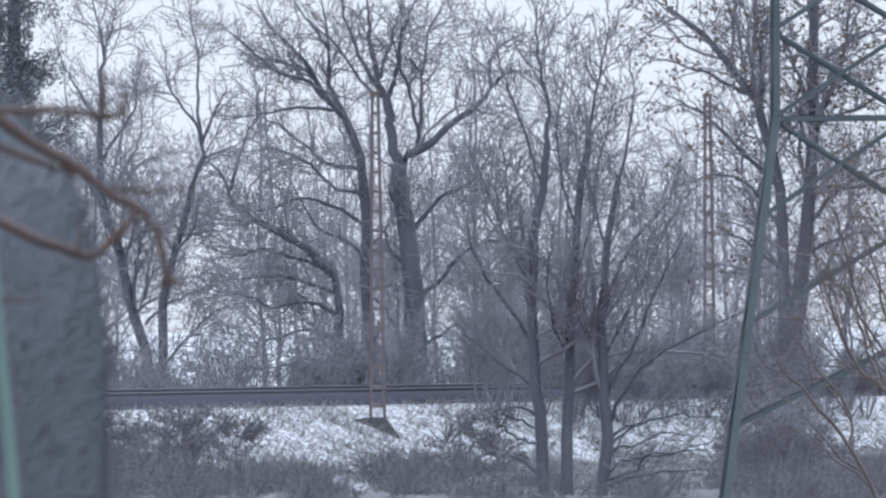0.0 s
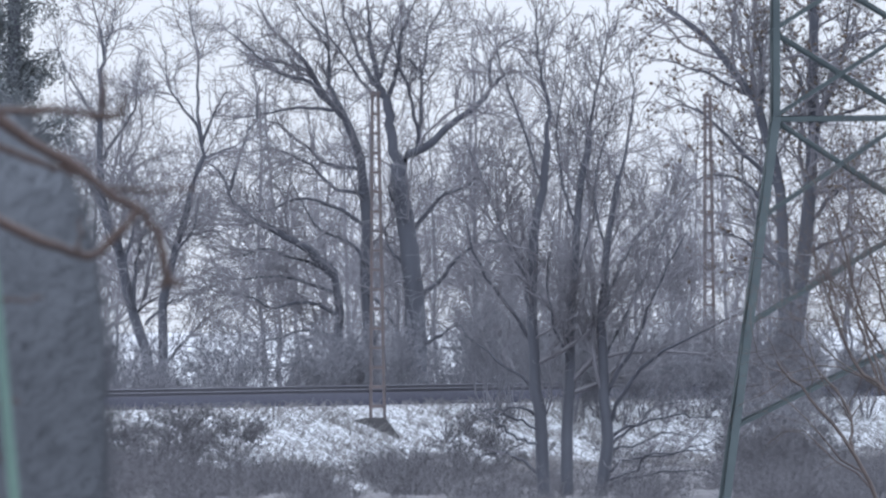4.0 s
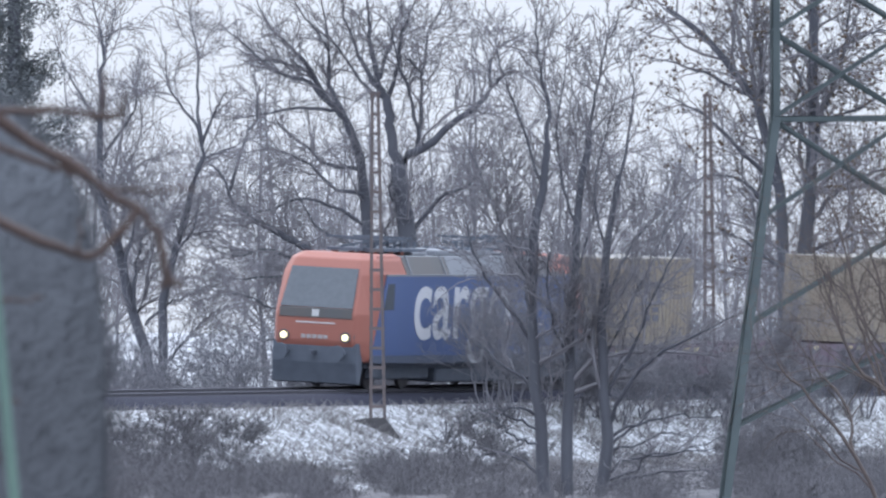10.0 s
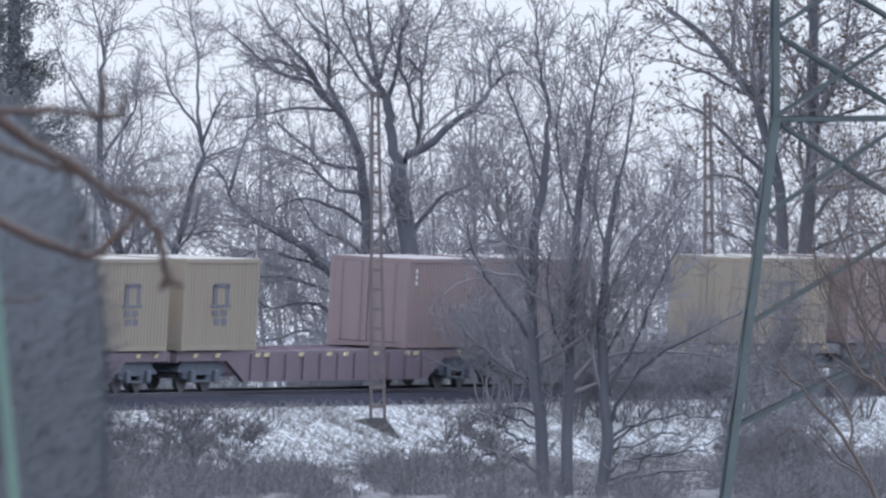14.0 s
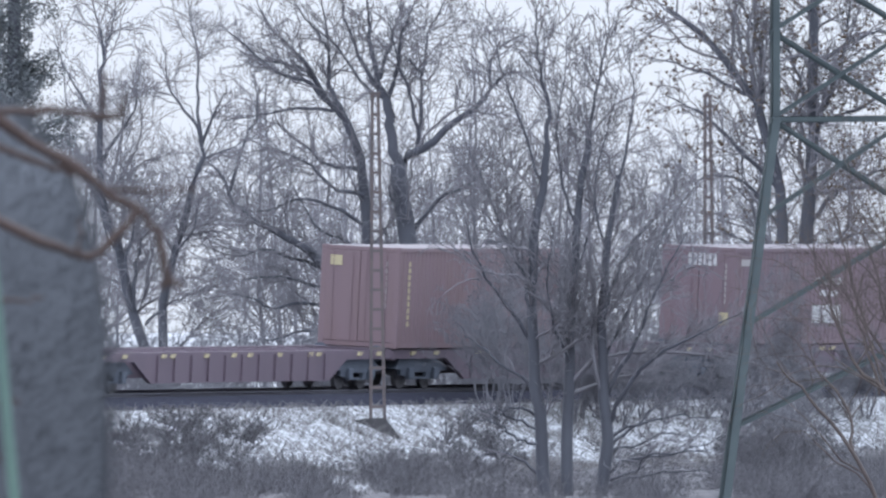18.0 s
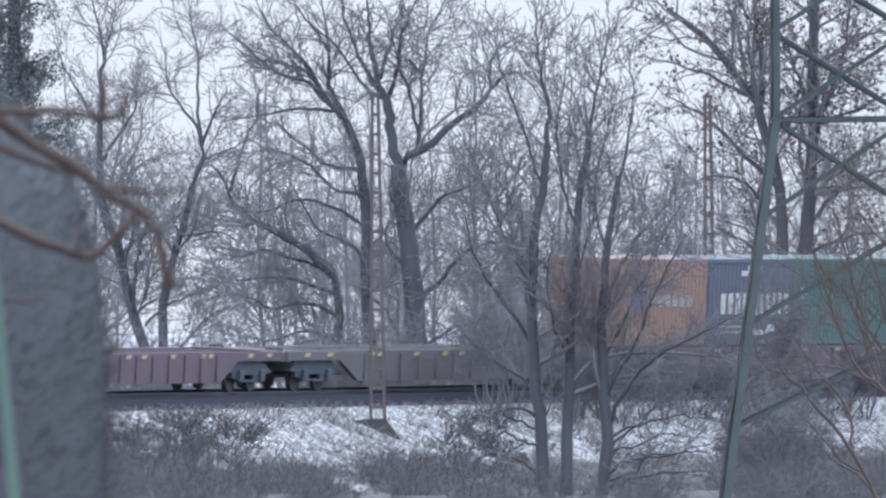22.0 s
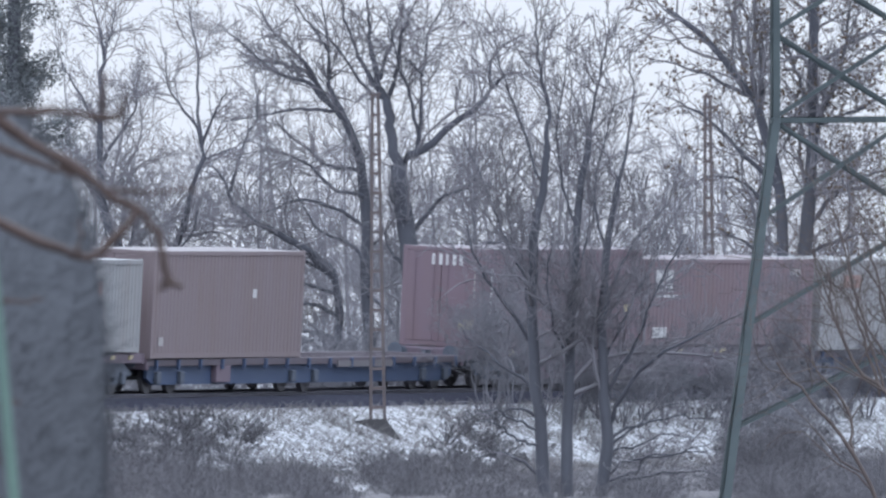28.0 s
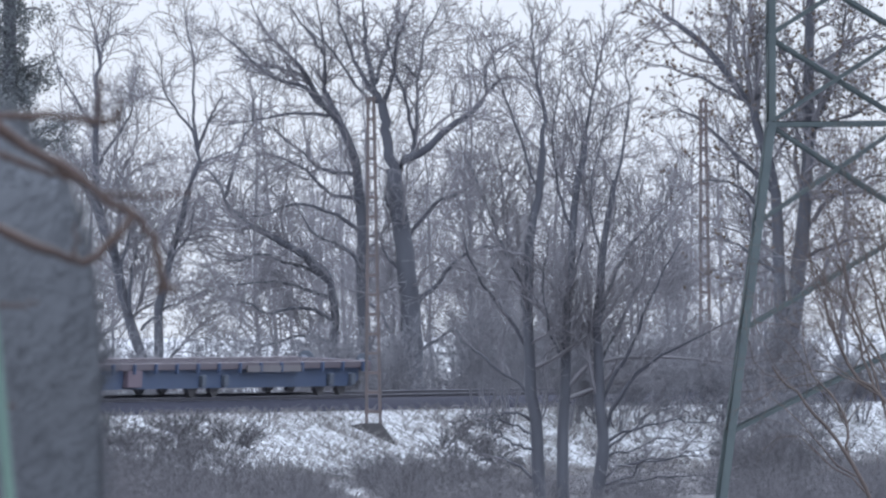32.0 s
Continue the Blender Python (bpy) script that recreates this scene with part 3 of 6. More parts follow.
# alder_clump
alder_clump_at = (3.085, 508.0, -2.508)
alder_clump_limbs = []
limb(alder_clump_limbs, 0.166, 0.088, (-0.62, 0.00, -0.06), (-0.71, -0.04, 1.46), (-0.81, -0.09, 2.57), (-0.91, -0.13, 3.96), (-0.93, -0.17, 5.35), (-0.83, -0.21, 6.73), (-0.61, -0.26, 7.70), (-0.50, -0.30, 8.74))
limb(alder_clump_limbs, 0.155, 0.073, (-0.10, 0.00, -0.07), (-0.09, 0.04, 1.46), (-0.01, 0.09, 2.57), (0.04, 0.13, 4.51), (0.12, 0.17, 5.62), (0.22, 0.21, 6.72), (0.37, 0.26, 8.11), (0.52, 0.30, 9.08))
limb(alder_clump_limbs, 0.166, 0.068, (0.72, 0.00, -0.08), (0.91, -0.03, 1.31), (0.88, -0.06, 2.28), (0.79, -0.09, 3.39), (0.84, -0.11, 4.78), (0.91, -0.14, 6.02), (1.09, -0.17, 6.99), (1.24, -0.20, 7.96))
limb(alder_clump_limbs, 0.071, 0.013, (-0.50, -0.30, 8.64), (-0.45, -0.35, 9.50), (-0.64, -0.40, 10.47), (-0.74, -0.45, 11.44), (-0.80, -0.50, 12.48))
limb(alder_clump_limbs, 0.042, 0.013, (-0.61, -0.20, 7.70), (-1.04, -0.40, 8.95), (-1.38, -0.60, 9.92), (-1.72, -0.80, 10.89), (-1.82, -1.00, 11.72))
limb(alder_clump_limbs, 0.042, 0.013, (-0.93, -0.20, 5.28), (-1.54, 0.05, 6.39), (-1.88, 0.30, 7.30), (-2.22, 0.55, 8.27), (-2.73, 0.80, 9.18))
limb(alder_clump_limbs, 0.047, 0.013, (0.52, 0.30, 9.01), (0.64, 0.35, 9.78), (0.85, 0.40, 10.61), (1.00, 0.45, 11.44), (1.04, 0.50, 12.20))
limb(alder_clump_limbs, 0.042, 0.013, (0.22, 0.20, 6.72), (-0.18, 0.40, 7.84), (-0.27, 0.60, 9.23), (-0.05, 0.80, 10.48), (0.03, 1.00, 11.52))
limb(alder_clump_limbs, 0.047, 0.013, (1.24, -0.20, 7.89), (1.53, -0.27, 9.07), (1.60, -0.33, 10.18), (1.47, -0.40, 11.22))
limb(alder_clump_limbs, 0.042, 0.013, (0.91, -0.10, 6.02), (0.68, 0.05, 7.14), (0.73, 0.20, 8.25), (1.12, 0.35, 9.49), (1.34, 0.50, 10.67))
limb(alder_clump_limbs, 0.061, 0.013, (1.03, -0.10, 1.93), (1.41, -0.44, 2.81), (2.10, -0.78, 3.49), (2.79, -1.12, 3.90), (3.62, -1.46, 4.31), (4.45, -1.80, 4.68))
limb(alder_clump_limbs, 0.061, 0.013, (0.91, -0.10, 2.56), (1.34, -0.24, 3.39), (1.83, -0.38, 4.35), (2.19, -0.52, 5.32), (2.68, -0.66, 6.15), (3.10, -0.80, 7.04))
limb(alder_clump_limbs, 0.052, 0.013, (0.82, -0.10, 3.25), (1.28, 0.08, 4.36), (1.71, 0.26, 5.19), (2.13, 0.44, 6.02), (2.42, 0.62, 6.71), (3.15, 0.80, 7.70))
limb(alder_clump_limbs, 0.047, 0.013, (0.84, -0.20, 4.50), (1.15, 0.20, 5.47), (1.72, 0.60, 6.44), (2.43, 1.00, 7.27), (2.86, 1.40, 8.24))
limb(alder_clump_limbs, 0.042, 0.013, (0.11, -0.20, 5.48), (0.47, 0.20, 6.45), (0.62, 0.60, 7.42), (0.21, 1.00, 8.67), (0.30, 1.40, 9.93))
limb(alder_clump_limbs, 0.037, 0.013, (0.95, -0.10, 0.48), (1.67, -0.38, 0.75), (1.94, -0.65, 1.13), (3.19, -0.92, 1.16), (3.88, -1.20, 1.27))
limb(alder_clump_limbs, 0.037, 0.013, (1.01, -0.10, 1.38), (1.68, 0.23, 1.90), (2.10, 0.57, 2.27), (3.22, 0.90, 2.37))
limb(alder_clump_limbs, 0.037, 0.013, (-0.72, 0.00, 1.67), (-1.37, -0.33, 2.00), (-1.92, -0.67, 2.28), (-2.55, -1.00, 2.11))
limb(alder_clump_limbs, 0.042, 0.013, (-0.81, 0.00, 2.57), (-1.71, 0.33, 3.41), (-2.33, 0.67, 3.90), (-2.88, 1.00, 4.53))
limb(alder_clump_limbs, 0.052, 0.013, (-0.91, 0.00, 3.82), (-1.56, -0.35, 4.80), (-2.11, -0.70, 5.63), (-2.51, -1.05, 6.74), (-2.64, -1.40, 7.71))
limb(alder_clump_limbs, 0.042, 0.013, (-0.91, 0.00, 4.51), (-1.20, 0.35, 5.77), (-1.47, 0.70, 6.88), (-1.53, 1.05, 8.13), (-1.72, 1.40, 9.32))
limb(alder_clump_limbs, 0.042, 0.013, (0.01, 0.00, 3.40), (-0.45, -0.40, 4.51), (-0.51, -0.80, 5.76), (-0.30, -1.20, 7.00))
limb(alder_clump_limbs, 0.033, 0.013, (0.75, 0.00, 0.20), (1.25, 0.20, 0.47), (2.37, 0.40, 0.63), (3.48, 0.60, 0.52))
limb(alder_clump_limbs, 0.042, 0.014, (0.86, -0.00, 0.62), (1.53, -0.33, 1.00), (2.64, -0.67, 1.16), (3.88, -1.00, 1.57))
limb(alder_clump_limbs, 0.042, 0.014, (0.98, 0.00, 1.52), (1.96, 0.27, 1.97), (2.93, 0.53, 2.05), (3.91, 0.80, 1.95))
limb(alder_clump_limbs, 0.042, 0.014, (0.78, -0.00, 0.31), (1.81, -0.20, 0.58), (2.91, -0.40, 0.71), (4.02, -0.60, 0.57))
limb(alder_clump_limbs, 0.042, 0.014, (-0.71, -0.00, 1.32), (-1.31, -0.27, 1.54), (-1.79, -0.53, 1.92), (-2.27, -0.80, 1.96))
limb(alder_clump_limbs, 0.042, 0.014, (-0.69, 0.00, 0.63), (-1.31, 0.20, 1.05), (-1.79, 0.40, 1.19), (-2.42, 0.60, 1.03))
limb(alder_clump_limbs, 0.042, 0.014, (-0.79, -0.00, 2.09), (-1.23, -0.17, 2.27), (-1.79, -0.33, 2.10), (-2.20, -0.50, 2.24))
limb(alder_clump_limbs, 0.042, 0.014, (0.92, 0.00, 1.17), (1.40, 0.30, 1.30), (2.38, 0.60, 1.57), (3.49, 0.90, 1.49))
# maple
maple_at = (10.854, 648.0, -1.159)
maple_limbs = []
limb(maple_limbs, 0.3007, 0.1415, (0.04, 0.00, -0.00), (0.24, -0.10, 3.09), (0.54, -0.19, 5.92), (0.74, -0.27, 8.57), (0.85, -0.43, 13.53))
limb(maple_limbs, 0.2123, 0.0708, (-0.09, 0.00, 0.00), (-0.21, -0.24, 5.04), (-0.33, -0.35, 7.34), (-0.90, -0.45, 9.47), (-1.16, -0.48, 10.00), (-2.56, -0.59, 11.78), (-3.79, -0.67, 12.77))
limb(maple_limbs, 0.0884, 0.0354, (-0.39, -0.35, 7.17), (-1.70, -0.51, 8.50), (-2.75, -0.63, 9.49), (-3.99, -0.74, 10.11))
limb(maple_limbs, 0.0884, 0.0354, (0.74, -0.27, 8.57), (1.68, -1.05, 11.22), (1.96, -1.64, 13.34))
limb(maple_limbs, 0.0884, 0.0354, (0.58, -0.19, 5.92), (1.65, -0.75, 7.15), (3.42, -1.41, 7.84))
limb(maple_limbs, 0.0884, 0.0354, (-1.16, -0.48, 10.00), (-1.86, -0.55, 10.36), (-3.10, -0.65, 10.90), (-4.51, -0.77, 11.27))
limb(maple_limbs, 0.0708, 0.0354, (-0.31, 0.00, 5.93), (-1.18, 0.51, 7.17), (-2.24, 0.88, 7.54), (-3.48, 1.31, 7.19))
limb(maple_limbs, 0.0884, 0.0354, (0.79, 0.00, 10.87), (2.39, 0.46, 11.92), (3.63, 0.76, 12.09))
limb(maple_limbs, 0.0884, 0.0354, (-0.98, -0.45, 9.65), (-0.88, -0.08, 11.42), (-1.66, 0.37, 13.37))
limb(maple_limbs, 0.0708, 0.0354, (0.48, 0.00, 5.04), (1.81, -0.32, 5.56), (3.41, -0.67, 5.72))
limb(maple_limbs, 0.0708, 0.0354, (0.73, 0.00, 9.46), (0.09, 0.06, 11.23), (-0.61, 0.10, 12.65))
limb(maple_limbs, 0.0708, 0.0265, (-0.21, -0.24, 4.51), (-1.37, -0.50, 5.41), (-2.43, -0.71, 5.95))
limb(maple_limbs, 0.0708, 0.0354, (0.74, 0.00, 9.10), (2.20, -0.40, 9.62), (3.62, -0.82, 10.32))
# hazel
hazel_at = (5.868, 250.0, -2.391)
hazel_limbs = []
limb(hazel_limbs, 0.0307, 0.0109, (-0.07, 0.00, 0.00), (-0.60, 0.03, 2.05), (-1.14, 0.05, 3.01), (-1.54, 0.06, 3.49), (-1.85, 0.06, 3.84))
limb(hazel_limbs, 0.0307, 0.0109, (0.00, 0.00, 0.00), (-0.32, 0.58, 3.01), (-0.86, 0.76, 3.76), (-1.13, 0.89, 4.38), (-1.22, 1.01, 4.99))
limb(hazel_limbs, 0.0218, 0.0089, (0.03, 0.00, -0.00), (-0.32, 0.78, 3.28), (-0.78, 1.06, 4.37), (-0.98, 1.26, 5.19), (-1.13, 1.38, 5.67))
limb(hazel_limbs, 0.0218, 0.0089, (-0.59, 0.78, 3.42), (-0.85, 1.18, 4.51), (-0.57, 1.48, 5.33))
limb(hazel_limbs, 0.0218, 0.0089, (-0.32, 0.58, 2.73), (-0.72, 0.86, 4.10), (-0.99, 0.98, 4.65), (-1.39, 1.08, 4.99))
limb(hazel_limbs, 0.0218, 0.0089, (-0.93, 0.05, 2.74), (-1.00, 0.23, 3.28), (-1.40, 0.46, 3.83), (-1.47, 0.65, 4.38))
limb(hazel_limbs, 0.0218, 0.0089, (0.07, 0.00, 0.68), (-0.31, -1.29, 4.10), (-0.51, -1.69, 5.12), (-0.64, -1.95, 5.81))
limb(hazel_limbs, 0.0218, 0.0089, (-0.25, 0.78, 3.28), (-0.58, 0.74, 4.65), (-0.71, 0.72, 5.26), (-0.98, 0.71, 5.47))
limb(hazel_limbs, 0.0218, 0.0089, (-0.04, 0.78, 3.41), (-0.37, 1.28, 4.78), (-0.52, 1.46, 5.26), (-0.84, 1.64, 5.67))
limb(hazel_limbs, 0.0218, 0.0089, (-0.04, 0.78, 3.14), (-0.44, 0.93, 4.37), (-0.71, 1.01, 4.92), (-1.05, 1.05, 5.13))
# near_branch
near_branch_at = (-0.494, 21.5, 2.209)
near_branch_limbs = []
limb(near_branch_limbs, 0.0059, 0.0035, (0.000, 0.000, 0.041), (0.059, 0.002, 0.002), (0.094, 0.004, -0.018), (0.123, 0.005, -0.036), (0.152, 0.006, -0.057), (0.178, 0.007, -0.072))
limb(near_branch_limbs, 0.0035, 0.0041, (0.178, 0.007, -0.072), (0.196, 0.009, -0.095), (0.206, 0.011, -0.131), (0.207, 0.012, -0.150))
limb(near_branch_limbs, 0.0035, 0.0029, (0.000, 0.000, 0.035), (0.071, -0.000, 0.031), (0.118, -0.000, 0.027), (0.162, -0.000, 0.025))
limb(near_branch_limbs, 0.0029, 0.0018, (0.142, -0.000, 0.026), (0.143, -0.001, 0.052), (0.143, -0.002, 0.072))
limb(near_branch_limbs, 0.0029, 0.0018, (0.160, -0.000, 0.026), (0.165, -0.002, 0.049))
limb(near_branch_limbs, 0.0041, 0.0023, (0.000, 0.000, 0.000), (0.070, 0.002, -0.021), (0.100, 0.003, -0.030), (0.123, 0.003, -0.036))
limb(near_branch_limbs, 0.0047, 0.0035, (-0.001, 0.000, -0.065), (0.070, -0.000, -0.103), (0.105, -0.001, -0.117), (0.131, -0.001, -0.121), (0.152, -0.001, -0.101), (0.178, -0.001, -0.072))
limb(near_branch_limbs, 0.0023, 0.0012, (0.146, 0.006, -0.051), (0.187, 0.008, -0.054), (0.240, 0.010, -0.053))
limb(near_branch_limbs, 0.0035, 0.0018, (0.207, 0.012, -0.148), (0.199, 0.012, -0.157))
limb(near_branch_limbs, 0.0029, 0.0018, (0.204, 0.012, -0.150), (0.223, 0.013, -0.152))
limb(near_branch_limbs, 0.0023, 0.0012, (0.010, -0.000, -0.168), (0.078, -0.003, -0.165))
limb(near_branch_limbs, 0.0023, 0.0012, (0.010, -0.000, -0.273), (0.054, 0.002, -0.272))
limb(near_branch_limbs, 0.0023, 0.0012, (0.115, -0.001, -0.116), (0.117, 0.001, -0.080))
tree("oak", oak_at, oak_limbs, 11, (660, 3400, 8600), "bare old oak tree with a wide twiggy crown beyond the track", BARK, trunks=3, tip=0.0105, jitter=0.03, spread=0.48, lift=0.12, airy=(3.0, 6.5, 1.0, 0.72))
tree("ash_tree", ash_at, ash_limbs, 12, (270, 1800, 5600), "bare slender ash tree forked near the ground", BARK, trunks=2, tip=0.0095, spread=0.6, bare=0.2)
tree("alder_clump", alder_clump_at, alder_clump_limbs, 13, (440, 1950, 4700), "bare many-stemmed alder at the foot of the embankment", BARK, trunks=3, tip=0.010, spread=0.48, lift=0.42, airy=(4.0, 7.5, 0.5, 1.2), fine=(1800, 2.4, 5.4))
tree("maple", maple_at, maple_limbs, 14, (240, 1300, 3700), "bare twin-stemmed maple with withered leaves clinging on", BARK, trunks=2, tip=0.0115, cones=2800, spread=0.5)
tree("hazel", hazel_at, hazel_limbs, 15, (80, 380, 900), "bare brownish hazel bush with thin whippy stems", HAZEL_BARK, HAZEL_BARK, trunks=3, tip=0.003, category="bush", jitter=0.012)
near_tree = thing("slender_tree", "slender bare tree with brown twigs close before the camera", "tree", Matrix.Translation(near_branch_at))
limb(near_branch_limbs, 0.045, 0.03, (-0.55, 0.0, -4.75), (-0.5, 0.02, -3.0), (-0.46, 0.0, -1.2), (-0.45, 0.0, 0.0), (-0.42, 0.02, 1.2))
limb(near_branch_limbs, 0.02, 0.012, (-0.45, 0.0, -0.05), (-0.2, 0.0, 0.0), (0.02, 0.0, 0.01))
limb(near_branch_limbs, 0.02, 0.008, (-0.46, 0.0, -0.6), (-0.2, 0.0, -0.25), (0.02, 0.0, -0.13))
limb(near_branch_limbs, 0.02, 0.008, (-0.46, 0.0, -0.9), (-0.2, 0.0, -0.45), (0.03, 0.0, -0.325))
limb(near_branch_limbs, 0.02, 0.008, (-0.46, 0.0, -1.1), (-0.2, 0.0, -0.65), (0.03, 0.0, -0.53))
for n_limb, (r0, r1, pts) in enumerate(near_branch_limbs):
    rs_b = np.random.RandomState(n_limb)
    c = smooth(pts, 10, rs_b, 0.0015)
    v, q = tubes(c[None], np.linspace(r0, r1, 10)[None] * (1 + 0.22 * np.abs(rs_b.randn(1, 10))), 7)
    o = new("trunk" if r0 > 0.04 else "twig", quad_mesh("twig", v, q, TWIG_BROWN))
    o.parent = near_tree


def sapling(seed, height, spread):
    """A young bare tree's limbs: one leader and upright side limbs."""
    rs = np.random.RandomState(seed)
    out = []
    lean = rs.uniform(-0.06, 0.06, 2)
    pts = [(lean[0] * z + rs.uniform(-.28, .28) * min(1, z), lean[1] * z, z) for z in np.linspace(0, height, 5)]
    limb(out, 0.035 + 0.004 * height, 0.014, *pts)
    for k in range(9):
        z = height * rs.uniform(0.12, 0.8)
        a = rs.uniform(0, 2 * math.pi)
        ln = (height - z) * rs.uniform(0.35, 0.75)
        dx, dy = math.cos(a) * spread, math.sin(a) * spread
        x0, y0 = lean[0] * z, lean[1] * z
        limb(out, 0.032, 0.010, (x0, y0, z), (x0 + dx * ln * 0.35, y0 + dy * ln * 0.35, z + ln * 0.35), (x0 + dx * ln * 0.6, y0 + dy * ln * 0.6, z + ln))
    return out


def bush(seed, height, spread):
    rs = np.random.RandomState(seed)
    out = []
    for k in range(9):
        a, h = rs.uniform(0, 2 * math.pi), height * rs.uniform(0.6, 1.1)
        dx, dy = math.cos(a) * spread * rs.uniform(0.3, 1), math.sin(a) * spread * rs.uniform(0.3, 1)
        limb(out, 0.022, 0.007, (dx * 0.1, dy * 0.1, 0), (dx * 0.5, dy * 0.5, h * 0.55), (dx, dy, h))
    return out


young = [tree("young_tree", (0, -80 - 8 * i, -2.5), sapling(40 + i, 8.0 + 1.1 * i, 0.40), 60 + i, (75, 330, 850), "bare young tree in the thicket beyond the track", BARK_HAZE_PALE, tip=0.010, group="thicket trees", joined=True, bare=0.05) for i in range(5)]
rs = np.random.RandomState(77)
spots = [(px * d, d) for px, d in ((0.0112, 652), (0.0152, 668), (0.0195, 655), (-0.0178, 640), (-0.0169, 655), (-0.0160, 690))]
for lo, hi, count in ((-0.0215, -0.0165, 2), (-0.009, -0.006, 4), (-0.006, 0.0005, 6), (0.0005, 0.003, 3), (0.003, 0.014, 8), (0.014, 0.0215, 2)):
    for k in range(count):
        d = rs.uniform(645, 790)
        spots.append(((lo + (hi - lo) * (k + rs.uniform(0.1, 0.9)) / count) * d, d))
for i, (x, d) in enumerate(spots):
    m = pose(x, d, -1.35, 0, 0, rs.uniform(0, 360))
    if i < 5:
        young[i].matrix_world = m
    else:
        copy_thing(young[i % 5], m)
shrubs = [tree("shrub", (0, -130 - 5 * i, -2.5), bush(80 + i, 1.4 + 0.47 * i, 1.3), 90 + i, (60, 210, 380), "bare twiggy shrub in the undergrowth", BARK_HAZE_PALE, BARK_HAZE_PALE, tip=0.010, trunks=3, category="bush", group="undergrowth shrubs", joined=True) for i in range(5)]
low = [tree("low_shrub", (0, -160 - 5 * i, -2.5), bush(100 + i, 0.5 + 0.16 * i, 1.1), 110 + i, (50, 160, 260), "low tangled brush at the foot of the embankment", BRUSH, BRUSH, tip=0.009, trunks=3, category="bush", group="low brush", joined=True) for i in range(4)]


def along(x, w):
    """How far along the track a spot lies that is w to the near side and x to the right of the view's middle."""
    s = 0.0
    for _ in range(12):
        tx, ty, a = track(s)
        s += (tx + w * math.sin(a) - x) / 0.4
    return s


def scatter(kinds, spots):
    for i, (x, w) in enumerate(spots):
        tx, ty, a = track(along(x, w))
        m = pose(tx + w * math.sin(a), ty - w * math.cos(a), float(ground_height(w)) - 0.05, 0, 0, rs.uniform(0, 360))
        if i < len(kinds):
            kinds[i].matrix_world = m
        else:
            copy_thing(kinds[i % len(kinds)], m)


def strip(n, x0, x1, w0, w1):
    return [(rs.uniform(x0, x1), rs.uniform(w0, w1)) for i in range(n)]


scatter(shrubs, strip(12, -10.5, -8.2, -16, -4) + strip(9, -8.2, -5.2, -18, -6) + strip(3, -5, -3.4, -18, -5) + strip(24, -4.2, 0.4, -13, -5) + strip(46, 0.4, 5.2, -18, -4) + strip(20, 5.2, 9, -16, -4) + strip(20, 9, 15, -16, -4) + strip(6, 8, 10, 12, 24))
thick = [tree("thicket_bush", (0, -190 - 6 * i, -2.5), bush(120 + i, h, 1.35), 130 + i, (120, 700, 2500), "tall dense bare bush on the embankment shoulder", BARK_HAZE_PALE, BARK_HAZE_PALE, tip=0.006, trunks=4, category="bush", group="tall bushes by the track", joined=True, bare=0.3) for i, h in enumerate((4.2, 3.4))]
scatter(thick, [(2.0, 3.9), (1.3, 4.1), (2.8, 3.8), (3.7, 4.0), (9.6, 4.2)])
veil = [tree("trackside_bush", (0, -215 - 6 * i, -2.5), bush(140 + i, 1.5 + 0.4 * i, 1.2), 150 + i, (110, 600, 2100), "fine twiggy bush on the embankment shoulder", BARK_HAZE_PALE, BARK_HAZE_PALE, tip=0.006, trunks=4, category="bush", group="bushes by the track", joined=True, bare=0.25) for i in range(3)]
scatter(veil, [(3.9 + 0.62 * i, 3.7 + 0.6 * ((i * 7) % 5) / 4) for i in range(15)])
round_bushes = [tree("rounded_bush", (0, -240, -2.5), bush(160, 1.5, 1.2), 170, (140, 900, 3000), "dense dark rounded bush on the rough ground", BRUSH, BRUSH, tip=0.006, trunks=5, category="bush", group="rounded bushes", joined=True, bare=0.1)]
for i, (x, y) in enumerate(((8.05, 552), (8.75, 556), (9.45, 550), (8.4, 545), (9.1, 547))):
    m = pose(x, y, -2.6, 0, 0, 70 * i)
    if i == 0:
        round_bushes[0].matrix_world = m
    else:
        copy_thing(round_bushes[0], m)
scatter(low, strip(34, -10, -5.3, 4.0, 8) + strip(9, -0.8, 1.6, 4.0, 7) + strip(7, 0, 13, 6.5, 9) + strip(16, -11, -5.5, 8, 16) + strip(14, -2.5, 1.5, 8, 16))


def trail(y):
    """A trodden snowy trail through the brush."""
    return -3.2 + (595 - y) * 0.0154


